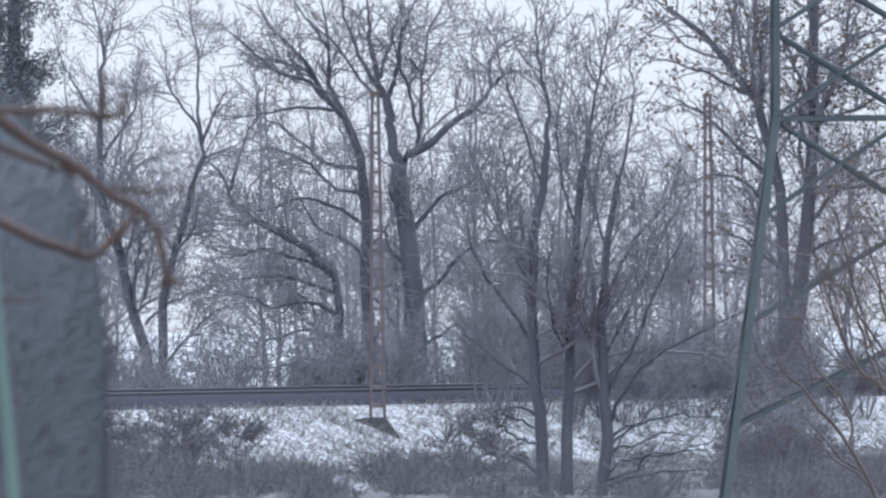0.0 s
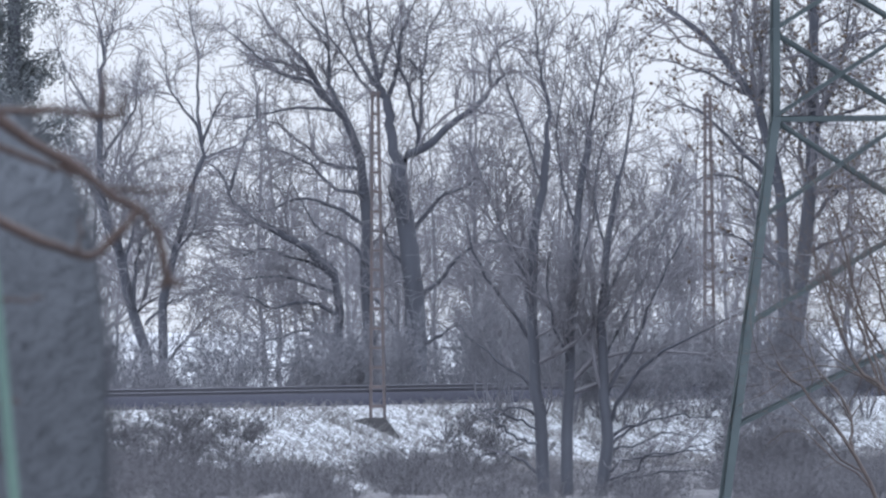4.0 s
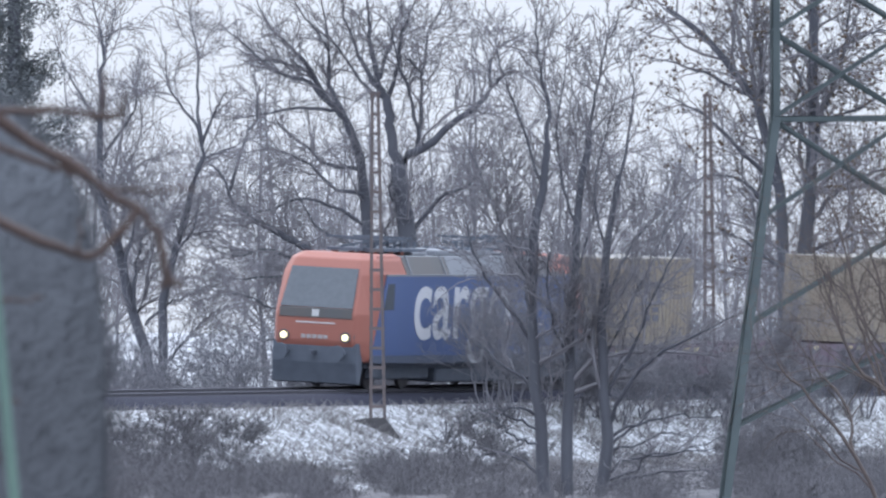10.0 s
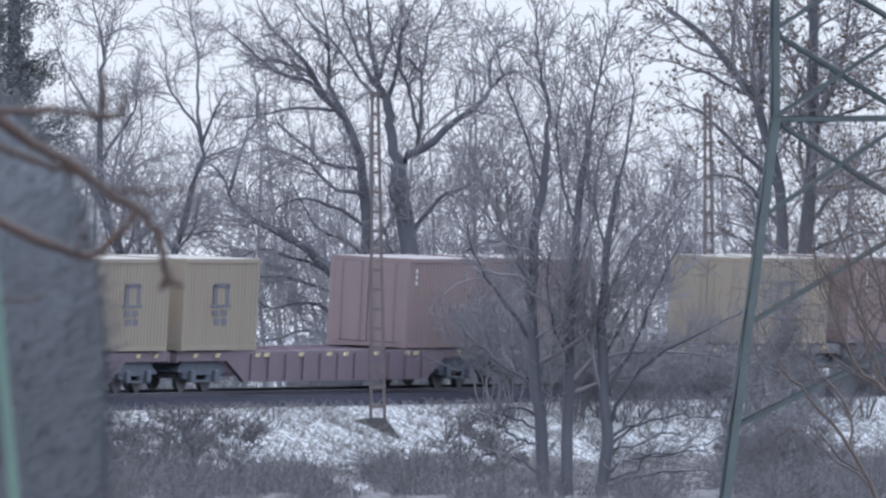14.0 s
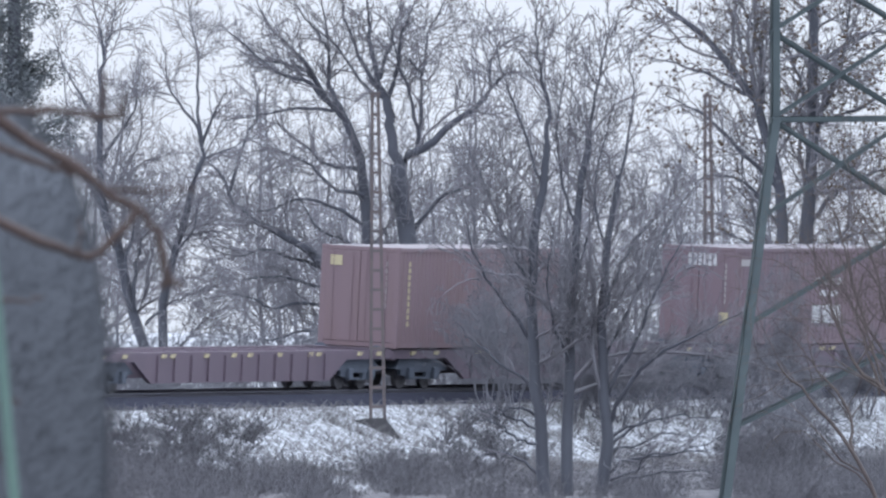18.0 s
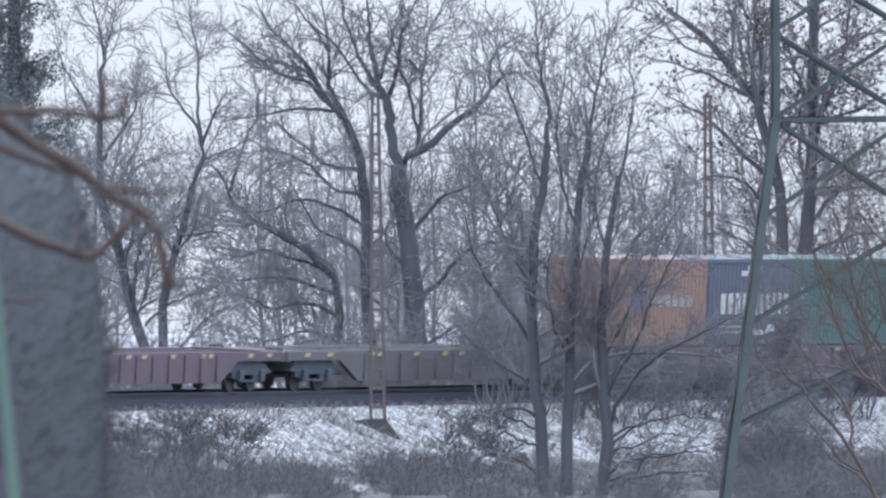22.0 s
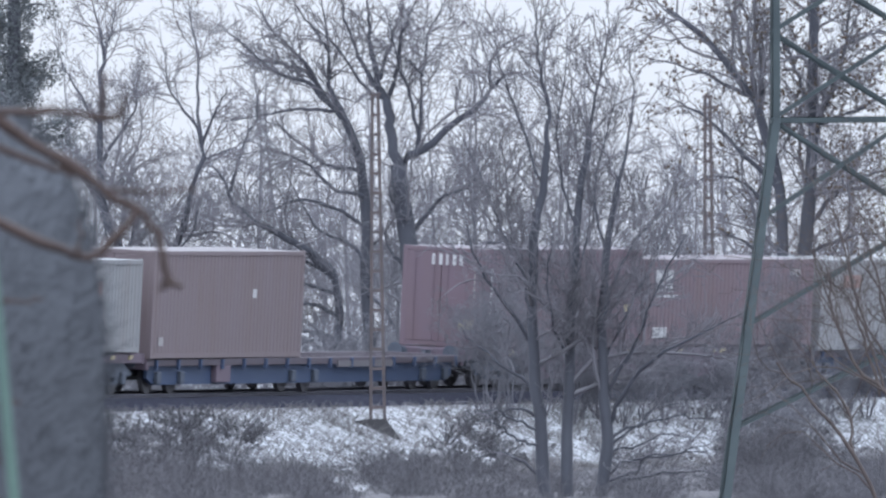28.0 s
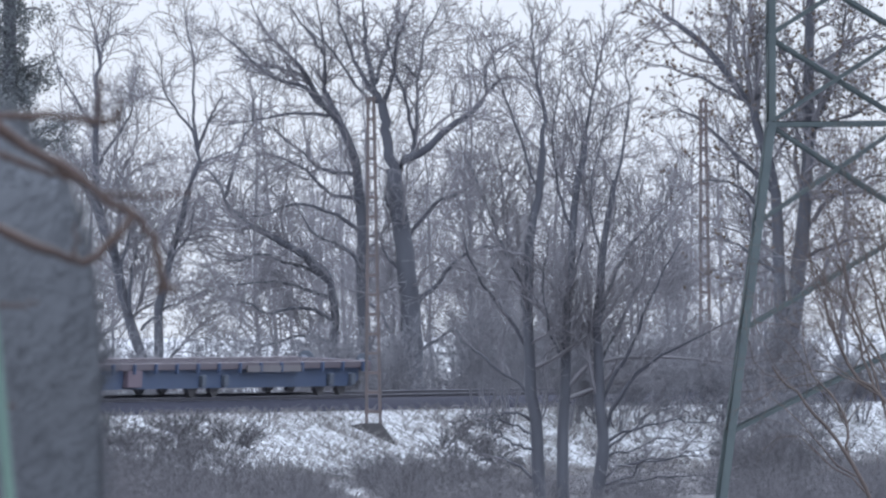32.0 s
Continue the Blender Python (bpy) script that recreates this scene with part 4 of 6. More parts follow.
def undergrowth():
    """Tangled dead stalks that cover the rough ground before the embankment."""
    r = np.random.RandomState(8)
    base, heart = [], []
    while len(heart) < 640:
        s, w = r.uniform(-60, 110), 7.6 + 140 * r.uniform(0, 1) ** 1.25
        x, y, a = track(s)
        px, py = x + w * math.sin(a), y - w * math.cos(a)
        if abs(px) > 13.5 or py < 445:
            continue
        side = px / py * 1000
        if abs(px - trail(py)) < 0.45:
            continue
        # the brush stands in rounded masses with a low saddle where the snowy slope shows
        top = np.interp(side, [-17, -9.5, -7.5, -5.6, -5.0, -3.8, -2, 0.4, 8, 13, 14.5, 16.5, 18, 21], [6.1, 6.2, 6.5, 7.1, 6.7, 5.9, 6.1, 6.9, 7.2, 7.1, 6.6, 6.2, 6.9, 6.6])
        high = EYE[2] - top * py / 1000 + 2.5
        if noise.noise((px * 0.6, py * 0.12, 3.0)) < -0.22 or high < 0.15:
            continue
        heart.append((px, py, float(ground_height(w)) - 0.08, min(high, 1.9) * r.uniform(0.45, 0.75), r.uniform(0.5, 1.0)))
    for px, py, pz, hh, rr in heart:
        for k in range(17):
            a, d = r.uniform(0, 2 * math.pi), rr * r.uniform(0, 1) ** 0.7
            base.append((px + d * math.cos(a) * 0.5, py + d * math.sin(a) * 0.5, pz, hh * (1.1 - 0.5 * d), math.cos(a) * d * 0.9, math.sin(a) * d * 0.9))
    base = np.array(base)
    n = len(base)
    h = (base[:, 3] * r.uniform(0.5, 1.35, n))[:, None]
    go = r.randn(n, 3) * 0.55
    go[:, 2] = 1
    go[:, :2] += base[:, 4:6]
    p0, p1 = base[:, :3], base[:, :3] + go * h * 0.5
    p2 = p1 + (go + r.randn(n, 3) * 0.6) * h * 0.5
    lines = np.stack([p0, (p0 + p1) / 2 + r.randn(n, 3) * 0.02, p1, p2], 1)
    rad = np.tile([0.009, 0.008, 0.007, 0.004], (n, 1))
    l2, r2 = sprout(lines, rad, r, 30000, 0.55, 0.8, 0.3, 4, 0.004, 0.1, 0.15, 0.8)
    l3, r3 = sprout(l2, r2, r, 26000, 0.6, 0.8, 0.3, 3, 0.004, 0.1, 0.1, 0.9)
    parts = [tubes(lines, rad), tubes(l2, r2), tubes(l3, r3)]
    verts, quads, off = [], [], 0
    for v, q in parts:
        verts.append(v)
        quads.append(q + off)
        off += len(v)
    tagged(new("undergrowth", quad_mesh("undergrowth", np.vstack(verts), np.vstack(quads), BRUSH)), "tangled dead brush and stalks below the embankment", "brush", kind="stuff")


undergrowth()


def conifer(at, seed):
    """A dense rounded evergreen: a smooth inner crown under a deep coat of fine needle sprays."""
    rs = np.random.RandomState(seed)
    ob = thing("conifer", "dense dark rounded evergreen in shade", "tree", Matrix.Translation(at))
    height = 4.91
    c = np.array([[0, 0, z] for z in np.linspace(0, height - 0.2, 8)], float)
    v, q = tubes(c[None], np.linspace(0.09, 0.015, 8)[None], 8)
    o = new("trunk", quad_mesh("trunk", v, q, BARK))
    o.parent = ob

    def girth(z):
        return np.interp(z, [0.1, 1.5, 4.3, 4.507, 4.577, 4.647, 4.70, 4.753, 4.777, 4.807, 4.84, 4.86, 4.89, height], [0.34, 0.39, 0.408, 0.412, 0.408, 0.398, 0.388, 0.372, 0.350, 0.327, 0.305, 0.275, 0.19, 0.02])
    hz, ha = np.concatenate([np.linspace(0.1, 4.2, 30), np.linspace(4.22, height, 90)]), np.linspace(0, 2 * math.pi, 72, endpoint=False)
    core = (girth(hz) - 0.005).clip(0.01)[:, None] * np.ones((1, 72))
    cv = np.stack([core * np.cos(ha), core * np.sin(ha), np.repeat(hz[:, None], 72, 1)], 2).reshape(-1, 3)
    ci, cj = np.arange(len(hz) - 1)[:, None] * 72, np.arange(72)[None, :]
    cq = np.stack([ci + cj, ci + (cj + 1) % 72, ci + 72 + (cj + 1) % 72, ci + 72 + cj], -1).reshape(-1, 4)
    me = quad_mesh("inner_foliage", cv, cq, NEEDLE)
    me.polygons.foreach_set("use_smooth", np.ones(len(cq), bool))
    o = new("inner_foliage", me)
    o.parent = ob
    n = 26000
    z = np.where(rs.uniform(0, 1, n) < 0.8, rs.uniform(4.2, height - 0.01, n), rs.uniform(0.1, height, n))
    a = rs.uniform(0, 2 * math.pi, n)
    out = np.stack([np.cos(a), np.sin(a), np.zeros(n)], 1)
    p0 = out * (girth(z) - 0.012)[:, None] + np.stack([np.zeros(n), np.zeros(n), z], 1)
    go = out * 0.8 + rs.randn(n, 3) * 0.35 + [0, 0, 0.4]
    go /= np.linalg.norm(go, axis=1, keepdims=True)
    ln = (0.012 + 0.012 * rs.exponential(1.0, n)).clip(0, 0.06)[:, None]
    v, q = tubes(np.stack([p0, p0 + (go + [0, 0, 0.15]) * ln], 1), np.tile([0.0006, 0.0003], (n, 1)))
    o = new("foliage", quad_mesh("foliage", v, q, NEEDLE))
    o.parent = ob
    return ob


conifer((-0.866, 28.0, -2.55), 21)


def ivy_tree(at, seed):
    """A tall trunk hidden in ivy, with leafy clumps on its side boughs."""
    rs = np.random.RandomState(seed)
    limbs = []
    limb(limbs, 0.30, 0.16, (0, 0, 0), (0.05, 0, 4), (0.0, 0, 8), (0.1, 0, 16))
    for k in range(46):
        z = rs.uniform(6.5, 15.5)
        a, ln = rs.uniform(0, 2 * math.pi), rs.uniform(0.7, 2.0)
        limb(limbs, 0.05, 0.012, (0, 0, z), (math.cos(a) * ln * 0.5, math.sin(a) * ln * 0.5, z + 0.25), (math.cos(a) * ln, math.sin(a) * ln, z + rs.uniform(0.1, 0.9)))
    ob = tree("ivy_tree", at, limbs, seed, (120, 500, 1300), "tall tree trunk clad in dense dark ivy", BARK, tip=0.007)
    n = 46000
    z = rs.uniform(0.3, 16, n)
    bough = rs.randint(1, len(limbs), n)
    on_trunk = rs.uniform(0, 1, n) < 0.55
    f = rs.uniform(0.2, 1.0, n)[:, None]
    ends = np.array([p[-1] for _, _, p in limbs])[bough]
    roots = np.array([p[0] for _, _, p in limbs])[bough]
    a = rs.uniform(0, 2 * math.pi, n)
    r = 0.32 + 0.22 * rs.uniform(0, 1, n) + 0.1 * np.sin(z * 3.1 + a)
    trunk_at = np.stack([r * np.cos(a), r * np.sin(a), z], 1)
    c = np.where(on_trunk[:, None], trunk_at, roots + (ends - roots) * f + rs.randn(n, 3) * 0.16)
    e1 = rs.randn(n, 3)
    e1 /= np.linalg.norm(e1, axis=1, keepdims=True)
    e2 = np.cross(e1, rs.randn(n, 3))
    e2 /= np.linalg.norm(e2, axis=1, keepdims=True)
    size = rs.uniform(0.022, 0.045, n)[:, None]
    v = np.stack([c - e1 * size, c - e2 * size * 0.8, c + e1 * size * 1.2, c + e2 * size * 0.8], 1).reshape(-1, 3)
    o = new("ivy", quad_mesh("ivy", v, np.arange(4 * n).reshape(-1, 4), IVY))
    o.parent = ob
    tagged(o, "dark evergreen ivy leaves")
    return ob


ivy_tree((-11.72, 565.0, -2.55), 31)


# ---- masts and pylons ----
def lattice_mast(at, height, w0, w1, turn, label):
    ob = thing("catenary_mast", label, "mast", Matrix.Translation(at) @ Matrix.Rotation(turn, 4, 'Z'))
    corners = [(sx, sy) for sx in (-1, 1) for sy in (-1, 1)]

    def at_height(z, sx, sy):
        h = (w0 + (w1 - w0) * z / height) / 2
        return Vector((sx * h, sy * h, z))
    for sx, sy in corners:
        part("leg", add_angle(bmesh.new(), at_height(-0.3, sx, sy), at_height(height, sx, sy), 0.09, 0.014, (sx, sy, 0)), MAST_STEEL, ob)
    n = int(height / 0.55)
    for i in range(n):
        z = 0.35 + i * 0.55
        for a, b in (((-1, -1), (1, -1)), ((1, -1), (1, 1)), ((1, 1), (-1, 1)), ((-1, 1), (-1, -1))):
            part("rung", bar(at_height(z, *a), at_height(z, *b), 0.025, 0.085), MAST_STEEL, ob)
    base = prism([(-0.66, -0.03), (-0.3, 0.03), (0.22, 0.03), (0.62, -0.52), (0.56, -0.62), (0.05, -0.46), (-0.2, -0.28)], -0.5, 0.5)
    part("foundation", base, CONCRETE, ob, "dark weathered concrete foundation block")
    part("cap", box(-w1 / 2 - 0.03, w1 / 2 + 0.03, -w1 / 2 - 0.03, w1 / 2 + 0.03, height - 0.06, height + 0.03), MAST_STEEL, ob)
    return ob


lattice_mast((-1.88, 583.8, -0.86), 9.2, 0.48, 0.25, 0.0, "rusty steel lattice catenary mast on a concrete block")
lattice_mast((8.1, 631.0, -0.8), 9.5, 0.40, 0.24, 0.0, "weathered steel lattice catenary mast behind the track")


def pylon(at, label):
    """A lattice pylon with four legs, splayed at the foot, and crossed braces in every panel."""
    ob = thing("power_pylon", label, "pylon", Matrix.Translation(at))
    top, neck = 14.6, 4.81

    def p(z, sx, sy):
        h = 0.985 + 0.1417 * (neck - z) if z < neck else 0.985 - 0.006 * (z - neck)
        return Vector((sx * h, sy * h, z))
    for sx in (-1, 1):
        for sy in (-1, 1):
            part("leg", add_angle(bmesh.new(), p(-2.6, sx, sy), p(neck, sx, sy), 0.125, 0.02, (sx, sy, 0)), PYLON_GREEN, ob)
            part("leg", add_angle(bmesh.new(), p(neck, sx, sy), p(top, sx, sy), 0.115, 0.02, (sx, sy, 0)), PYLON_GREEN, ob)
            q = p(-2.5, sx, sy)
            part("footing", box(q.x - 0.35, q.x + 0.35, q.y - 0.35, q.y + 0.35, -2.75, -2.3, 0.03), CONCRETE, ob)
    levels = [-2.4, -1.0, 0.43, 1.87, 3.38, neck, 6.05, 7.25, 8.45, 9.65, 10.85, 12.05, 13.25, 14.45]
    for lo, hi in zip(levels, levels[1:]):
        for (ax, ay), (bx, by) in (((-1, -1), (1, -1)), ((1, -1), (1, 1)), ((1, 1), (-1, 1)), ((-1, 1), (-1, -1))):
            out = Vector((ax + bx, ay + by, 0))
            lean = out + Vector((0, 0, 2))
            k0, k1 = ((ax, ay), (bx, by)) if ax <= bx else ((bx, by), (ax, ay))
            if lo < 0:
                continue
            part("brace", add_angle(bmesh.new(), p(lo, *k0), p(hi, *k1), 0.055, 0.012, lean), PYLON_GREEN, ob)
            if lo > 3:      # the lower panels have single braces
                part("brace", add_angle(bmesh.new(), p(lo, *k1) - out * 0.02, p(hi, *k0) - out * 0.02, 0.045, 0.01, lean), PYLON_GREEN, ob)
            if hi in (neck, 9.65, 14.45):
                part("cross_bar", add_angle(bmesh.new(), p(hi, ax, ay), p(hi, bx, by), 0.07, 0.012, lean), PYLON_GREEN, ob)
    return ob


pylon((5.646, 293.1, 0.0), "green-painted steel lattice power pylon")
stake = thing("garden_stake", "slender green leaning stake beside a conifer", "stake", Matrix.Translation((-0.058, 20.5, -2.55)))
part("rod", cyl((-0.197, 0, 2.35), (-0.394, 0, 4.7), 0.0055, 4.72, 10), STAKE_GREEN, stake)
part("cap", cyl((-0.396, 0, 4.73), (-0.394, 0, 4.7), 0.008, 0.04, 10), STAKE_GREEN, stake, "rounded green end cap")
# ---- the train ----
MESHES = {}


def made(key, build, mat):
    """A mesh that alike parts share: built once for each shape and paint."""
    k = (key, mat.name)
    if k not in MESHES:
        bm = build()
        me = bpy.data.meshes.new(key[0] if isinstance(key, tuple) else key)
        bm.to_mesh(me)
        bm.free()
        me.materials.append(mat)
        MESHES[k] = me
    return MESHES[k]


ORIGIN = Matrix.Identity(4)


def corrugated(length, z0, z1, flip):
    """A trapezoid-ribbed steel wall along x, closed behind."""
    bm = bmesh.new()
    n = max(4, round(length / 0.28))
    pitch = length / n
    outer = []
    for i in range(n):
        x = -length / 2 + i * pitch
        outer += [(x, 0.0), (x + pitch * 0.25, 0.0), (x + pitch * 0.37, -0.024), (x + pitch * 0.88, -0.024)]
    outer.append((length / 2, 0.0))
    s = -1 if flip else 1
    lo = [bm.verts.new((x, s * y, z0)) for x, y in outer]
    hi = [bm.verts.new((x, s * y, z1)) for x, y in outer]
    for i in range(len(outer) - 1):
        bm.faces.new((lo[i], lo[i + 1], hi[i + 1], hi[i]))
    bl = [bm.verts.new((x, -0.06 * s, z)) for x, z in ((-length / 2, z0), (length / 2, z0), (length / 2, z1), (-length / 2, z1))]
    bm.faces.new(bl)
    bmesh.ops.recalc_face_normals(bm, faces=bm.faces)
    return bm


def marks(ob, items, length, height):
    """Flat painted marks. Each: face ('side' or 'end'), paint, then from and to along the face and upwards, in shares of it."""
    for face, mat, a0, a1, z0, z1 in items:
        if face == "star":      # a0 and a1: its middle; z0: its radius
            star(ob, mat, a0, a1, z0, length, height)
            continue
        z0, z1 = z0 * height, z1 * height
        if face == "stroke":    # a slanting stroke from (a0, z0) to (a1, z1)
            x0, x1 = length / 2 - a0 * length, length / 2 - a1 * length
            side = Vector((z0 - z1, 0, x1 - x0)).normalized() * 0.11
            part("marking", prism([(x0 - side.x, z0 - side.z), (x0 + side.x, z0 + side.z), (x1 + side.x * 0.6, z1 + side.z * 0.6), (x1 - side.x * 0.6, z1 - side.z * 0.6)], 1.2065, 1.2125), mat, ob)
            continue
        if face == "side":      # a runs from the front end backwards
            x0, x1 = length / 2 - a0 * length, length / 2 - a1 * length
            part("marking", box(min(x0, x1), max(x0, x1), 1.2065, 1.2125, z0, z1), mat, ob)
        else:                   # a runs from the far side to the near side
            y0, y1 = -1.219 + a0 * 2.438, -1.219 + a1 * 2.438
            part("marking", box(length / 2 + 0.014, length / 2 + 0.02, y0, y1, z0, z1), mat, ob)


def star(ob, mat, a, z, r, length, height):
    """A seven-pointed painted star on a container's side."""
    x0, z0 = length / 2 - a * length, z * height
    pts = [(x0 + (r if k % 2 else r * 0.42) * math.sin(k * math.pi / 7), z0 + (r if k % 2 else r * 0.42) * math.cos(k * math.pi / 7)) for k in range(14)]
    part("star_mark", prism(pts, 1.2135, 1.2175), mat, ob, "white star emblem")


def word_bars(mat, a0, a1, z0, z1, n, face="side", gap=0.3):
    """A word that is not spelled out: a row of plain blocks."""
    step = (a1 - a0) / n
    return [(face, mat, a0 + i * step, a0 + (i + 1 - gap) * step, z0, z1) for i in range(n)]


def number_bars(mat, a, z0, z1, n, face="side", width=0.016):
    """A vertical row of small plain blocks."""
    step = (z1 - z0) / n
    return [(face, mat, a, a + width, z0 + i * step, z0 + (i + 0.72) * step) for i in range(n)]


PAINTS = {}


def container(behind, kind, height, colour, name, label, items=(), deck=1.18, roof=None):
    """A steel box container with doors on its leading end; behind: where its leading end is."""
    length = 6.058 if kind == 20 else 12.192
    if name not in PAINTS:
        colour = tuple(c * 0.76 + d for c, d in zip(colour, (0.042, 0.045, 0.062)))  # the bluish veil of haze is mixed into the colour
        mute = tuple(c * 0.6 + 0.06 for c in colour)
        PAINTS[name] = (paint(name, colour), material(name + "_roof", roof or mute, tuple(c * 0.8 for c in (roof or mute)), scale=1.2, rough=0.45, bump=0.1, fine=9))
    mat, roof_mat = PAINTS[name]
    ob = thing("shipping_container", label, "container", group="containers on the train")
    L, H = length, height
    for sy, s in ((1.205, False), (-1.205, True)):
        share("side_wall", made(("side_wall", L, H, s), lambda: corrugated(L - 0.3, 0.14, H - 0.1, s), mat), ob, Matrix.Translation((0, sy, 0)))
    share("end_wall", made(("end_wall", L, H), lambda: box(-L / 2 + 0.02, -L / 2 + 0.08, -1.08, 1.08, 0.14, H - 0.1), mat), ob, ORIGIN)
    share("roof", made(("roof", L, H), lambda: box(-L / 2 + 0.1, L / 2 - 0.1, -1.19, 1.19, H - 0.05, H - 0.012, 0.01), roof_mat), ob, ORIGIN)
    share("floor", made(("floor", L), lambda: box(-L / 2 + 0.1, L / 2 - 0.1, -1.12, 1.12, 0.06, 0.13), BLACK), ob, ORIGIN)
    for sx in (-1, 1):
        for sy in (-1, 1):
            m = Matrix.Translation((sx * (L / 2 - 0.08), sy * (1.219 - 0.08), 0))
            share("corner_post", made(("corner_post", H), lambda: box(-0.08, 0.08, -0.08, 0.08, 0.11, H - 0.11, 0.012), mat), ob, m)
            for z in (0.0, H - 0.118):
                share("corner_casting", made("corner_casting", lambda: box(-0.089, 0.089, -0.081, 0.081, 0, 0.118, 0.008), mat), ob, Matrix.Translation((sx * (L / 2 - 0.089), sy * (1.219 - 0.081), z)))
    for sy in (-1, 1):
        for nm, z0, z1 in (("bottom_rail", 0.02, 0.16), ("top_rail", H - 0.13, H - 0.02)):
            share(nm, made((nm, L, H), lambda: box(-L / 2 + 0.17, L / 2 - 0.17, -0.03, 0.03, z0, z1), mat), ob, Matrix.Translation((0, sy * 1.187, 0)))
        share("door", made(("door", H), lambda: box(-0.025, 0.025, -0.53, 0.53, 0.16, H - 0.14, 0.01), mat), ob, Matrix.Translation((L / 2 - 0.03, sy * 0.54, 0)))
        for dy in (0.22, 0.82):
            share("lock_rod", made(("lock_rod", H), lambda: cyl((0, 0, H / 2), (0, 0, 1), 0.010, H - 0.2, 8), mat), ob, Matrix.Translation((L / 2 + 0.022, sy * dy, 0)))
    share("door_sill", made("door_sill", lambda: box(-0.06, 0.06, -1.06, 1.06, 0.02, 0.15), mat), ob, Matrix.Translation((L / 2 - 0.07, 0, 0)))
    share("door_header", made(("door_header", H), lambda: box(-0.06, 0.06, -1.06, 1.06, H - 0.13, H - 0.015), mat), ob, Matrix.Translation((L / 2 - 0.07, 0, 0)))
    marks(ob, items, L, H)
    for o in ob.children:
        o.matrix_basis = Matrix.Translation((0, 0, deck)) @ o.matrix_basis
    ride(ob, behind + L / 2)
    return ob


def bogie(ob, x, gap=0.9, dark=BLACK):
    """Two axles in a heavy frame, under a wagon or locomotive."""
    m = Matrix.Translation((x, 0, 0))
    for sy in (-1, 1):
        frame_ob = share("bogie_frame", made(("bogie_frame", gap), lambda: prism([(-gap - 0.55, 0.42), (-gap - 0.55, 0.62), (-gap, 0.74), (-0.45, 0.62), (-0.4, 0.36), (0.4, 0.36), (0.45, 0.62), (gap, 0.74), (gap + 0.55, 0.62), (gap + 0.55, 0.42), (gap, 0.36), (0.6, 0.30), (-0.6, 0.30), (-gap, 0.36)], -0.06, 0.06), dark), ob, m @ Matrix.Translation((0, sy * 1.0, 0)))
        for sx in (-1, 1):
            share("axle_box", made("axle_box", lambda: box(-0.16, 0.16, -0.09, 0.09, 0.3, 0.64, 0.03), dark), frame_ob, Matrix.Translation((sx * gap, sy * 0.1, 0)))
    for sx in (-1, 1):
        wheelset = share("axle", made("axle", lambda: cyl((0, 0, 0), (0, 1, 0), 0.08, 1.6, 10), WHEEL), ob, m @ Matrix.Translation((sx * gap, 0, 0.46)))
        for sy in (-1, 1):
            share("wheel", made("wheel", lambda: cyl((0, 0, 0), (0, 1, 0), 0.46, 0.13, 24), WHEEL), wheelset, Matrix.Translation((0, sy * 0.76, 0)))


def buffers(ob, x, way, z=1.04):
    for sy in (-0.875, 0.875):
        b = share("buffer", made(("buffer", way), lambda: cyl((way * 0.22, 0, 0), (1, 0, 0), 0.09, 0.44, 10), BLACK), ob, Matrix.Translation((x, sy, z)))
        share("buffer_plate", made(("buffer_plate", way), lambda: cyl((way * 0.45, 0, 0), (1, 0, 0), 0.23, 0.05, 16), BLACK), b, ORIGIN)
    share("coupling", made(("coupling", way), lambda: box(min(0, way * 0.4), max(0, way * 0.4), -0.06, 0.06, -0.06, 0.05), BLACK), ob, Matrix.Translation((x, 0, z)))


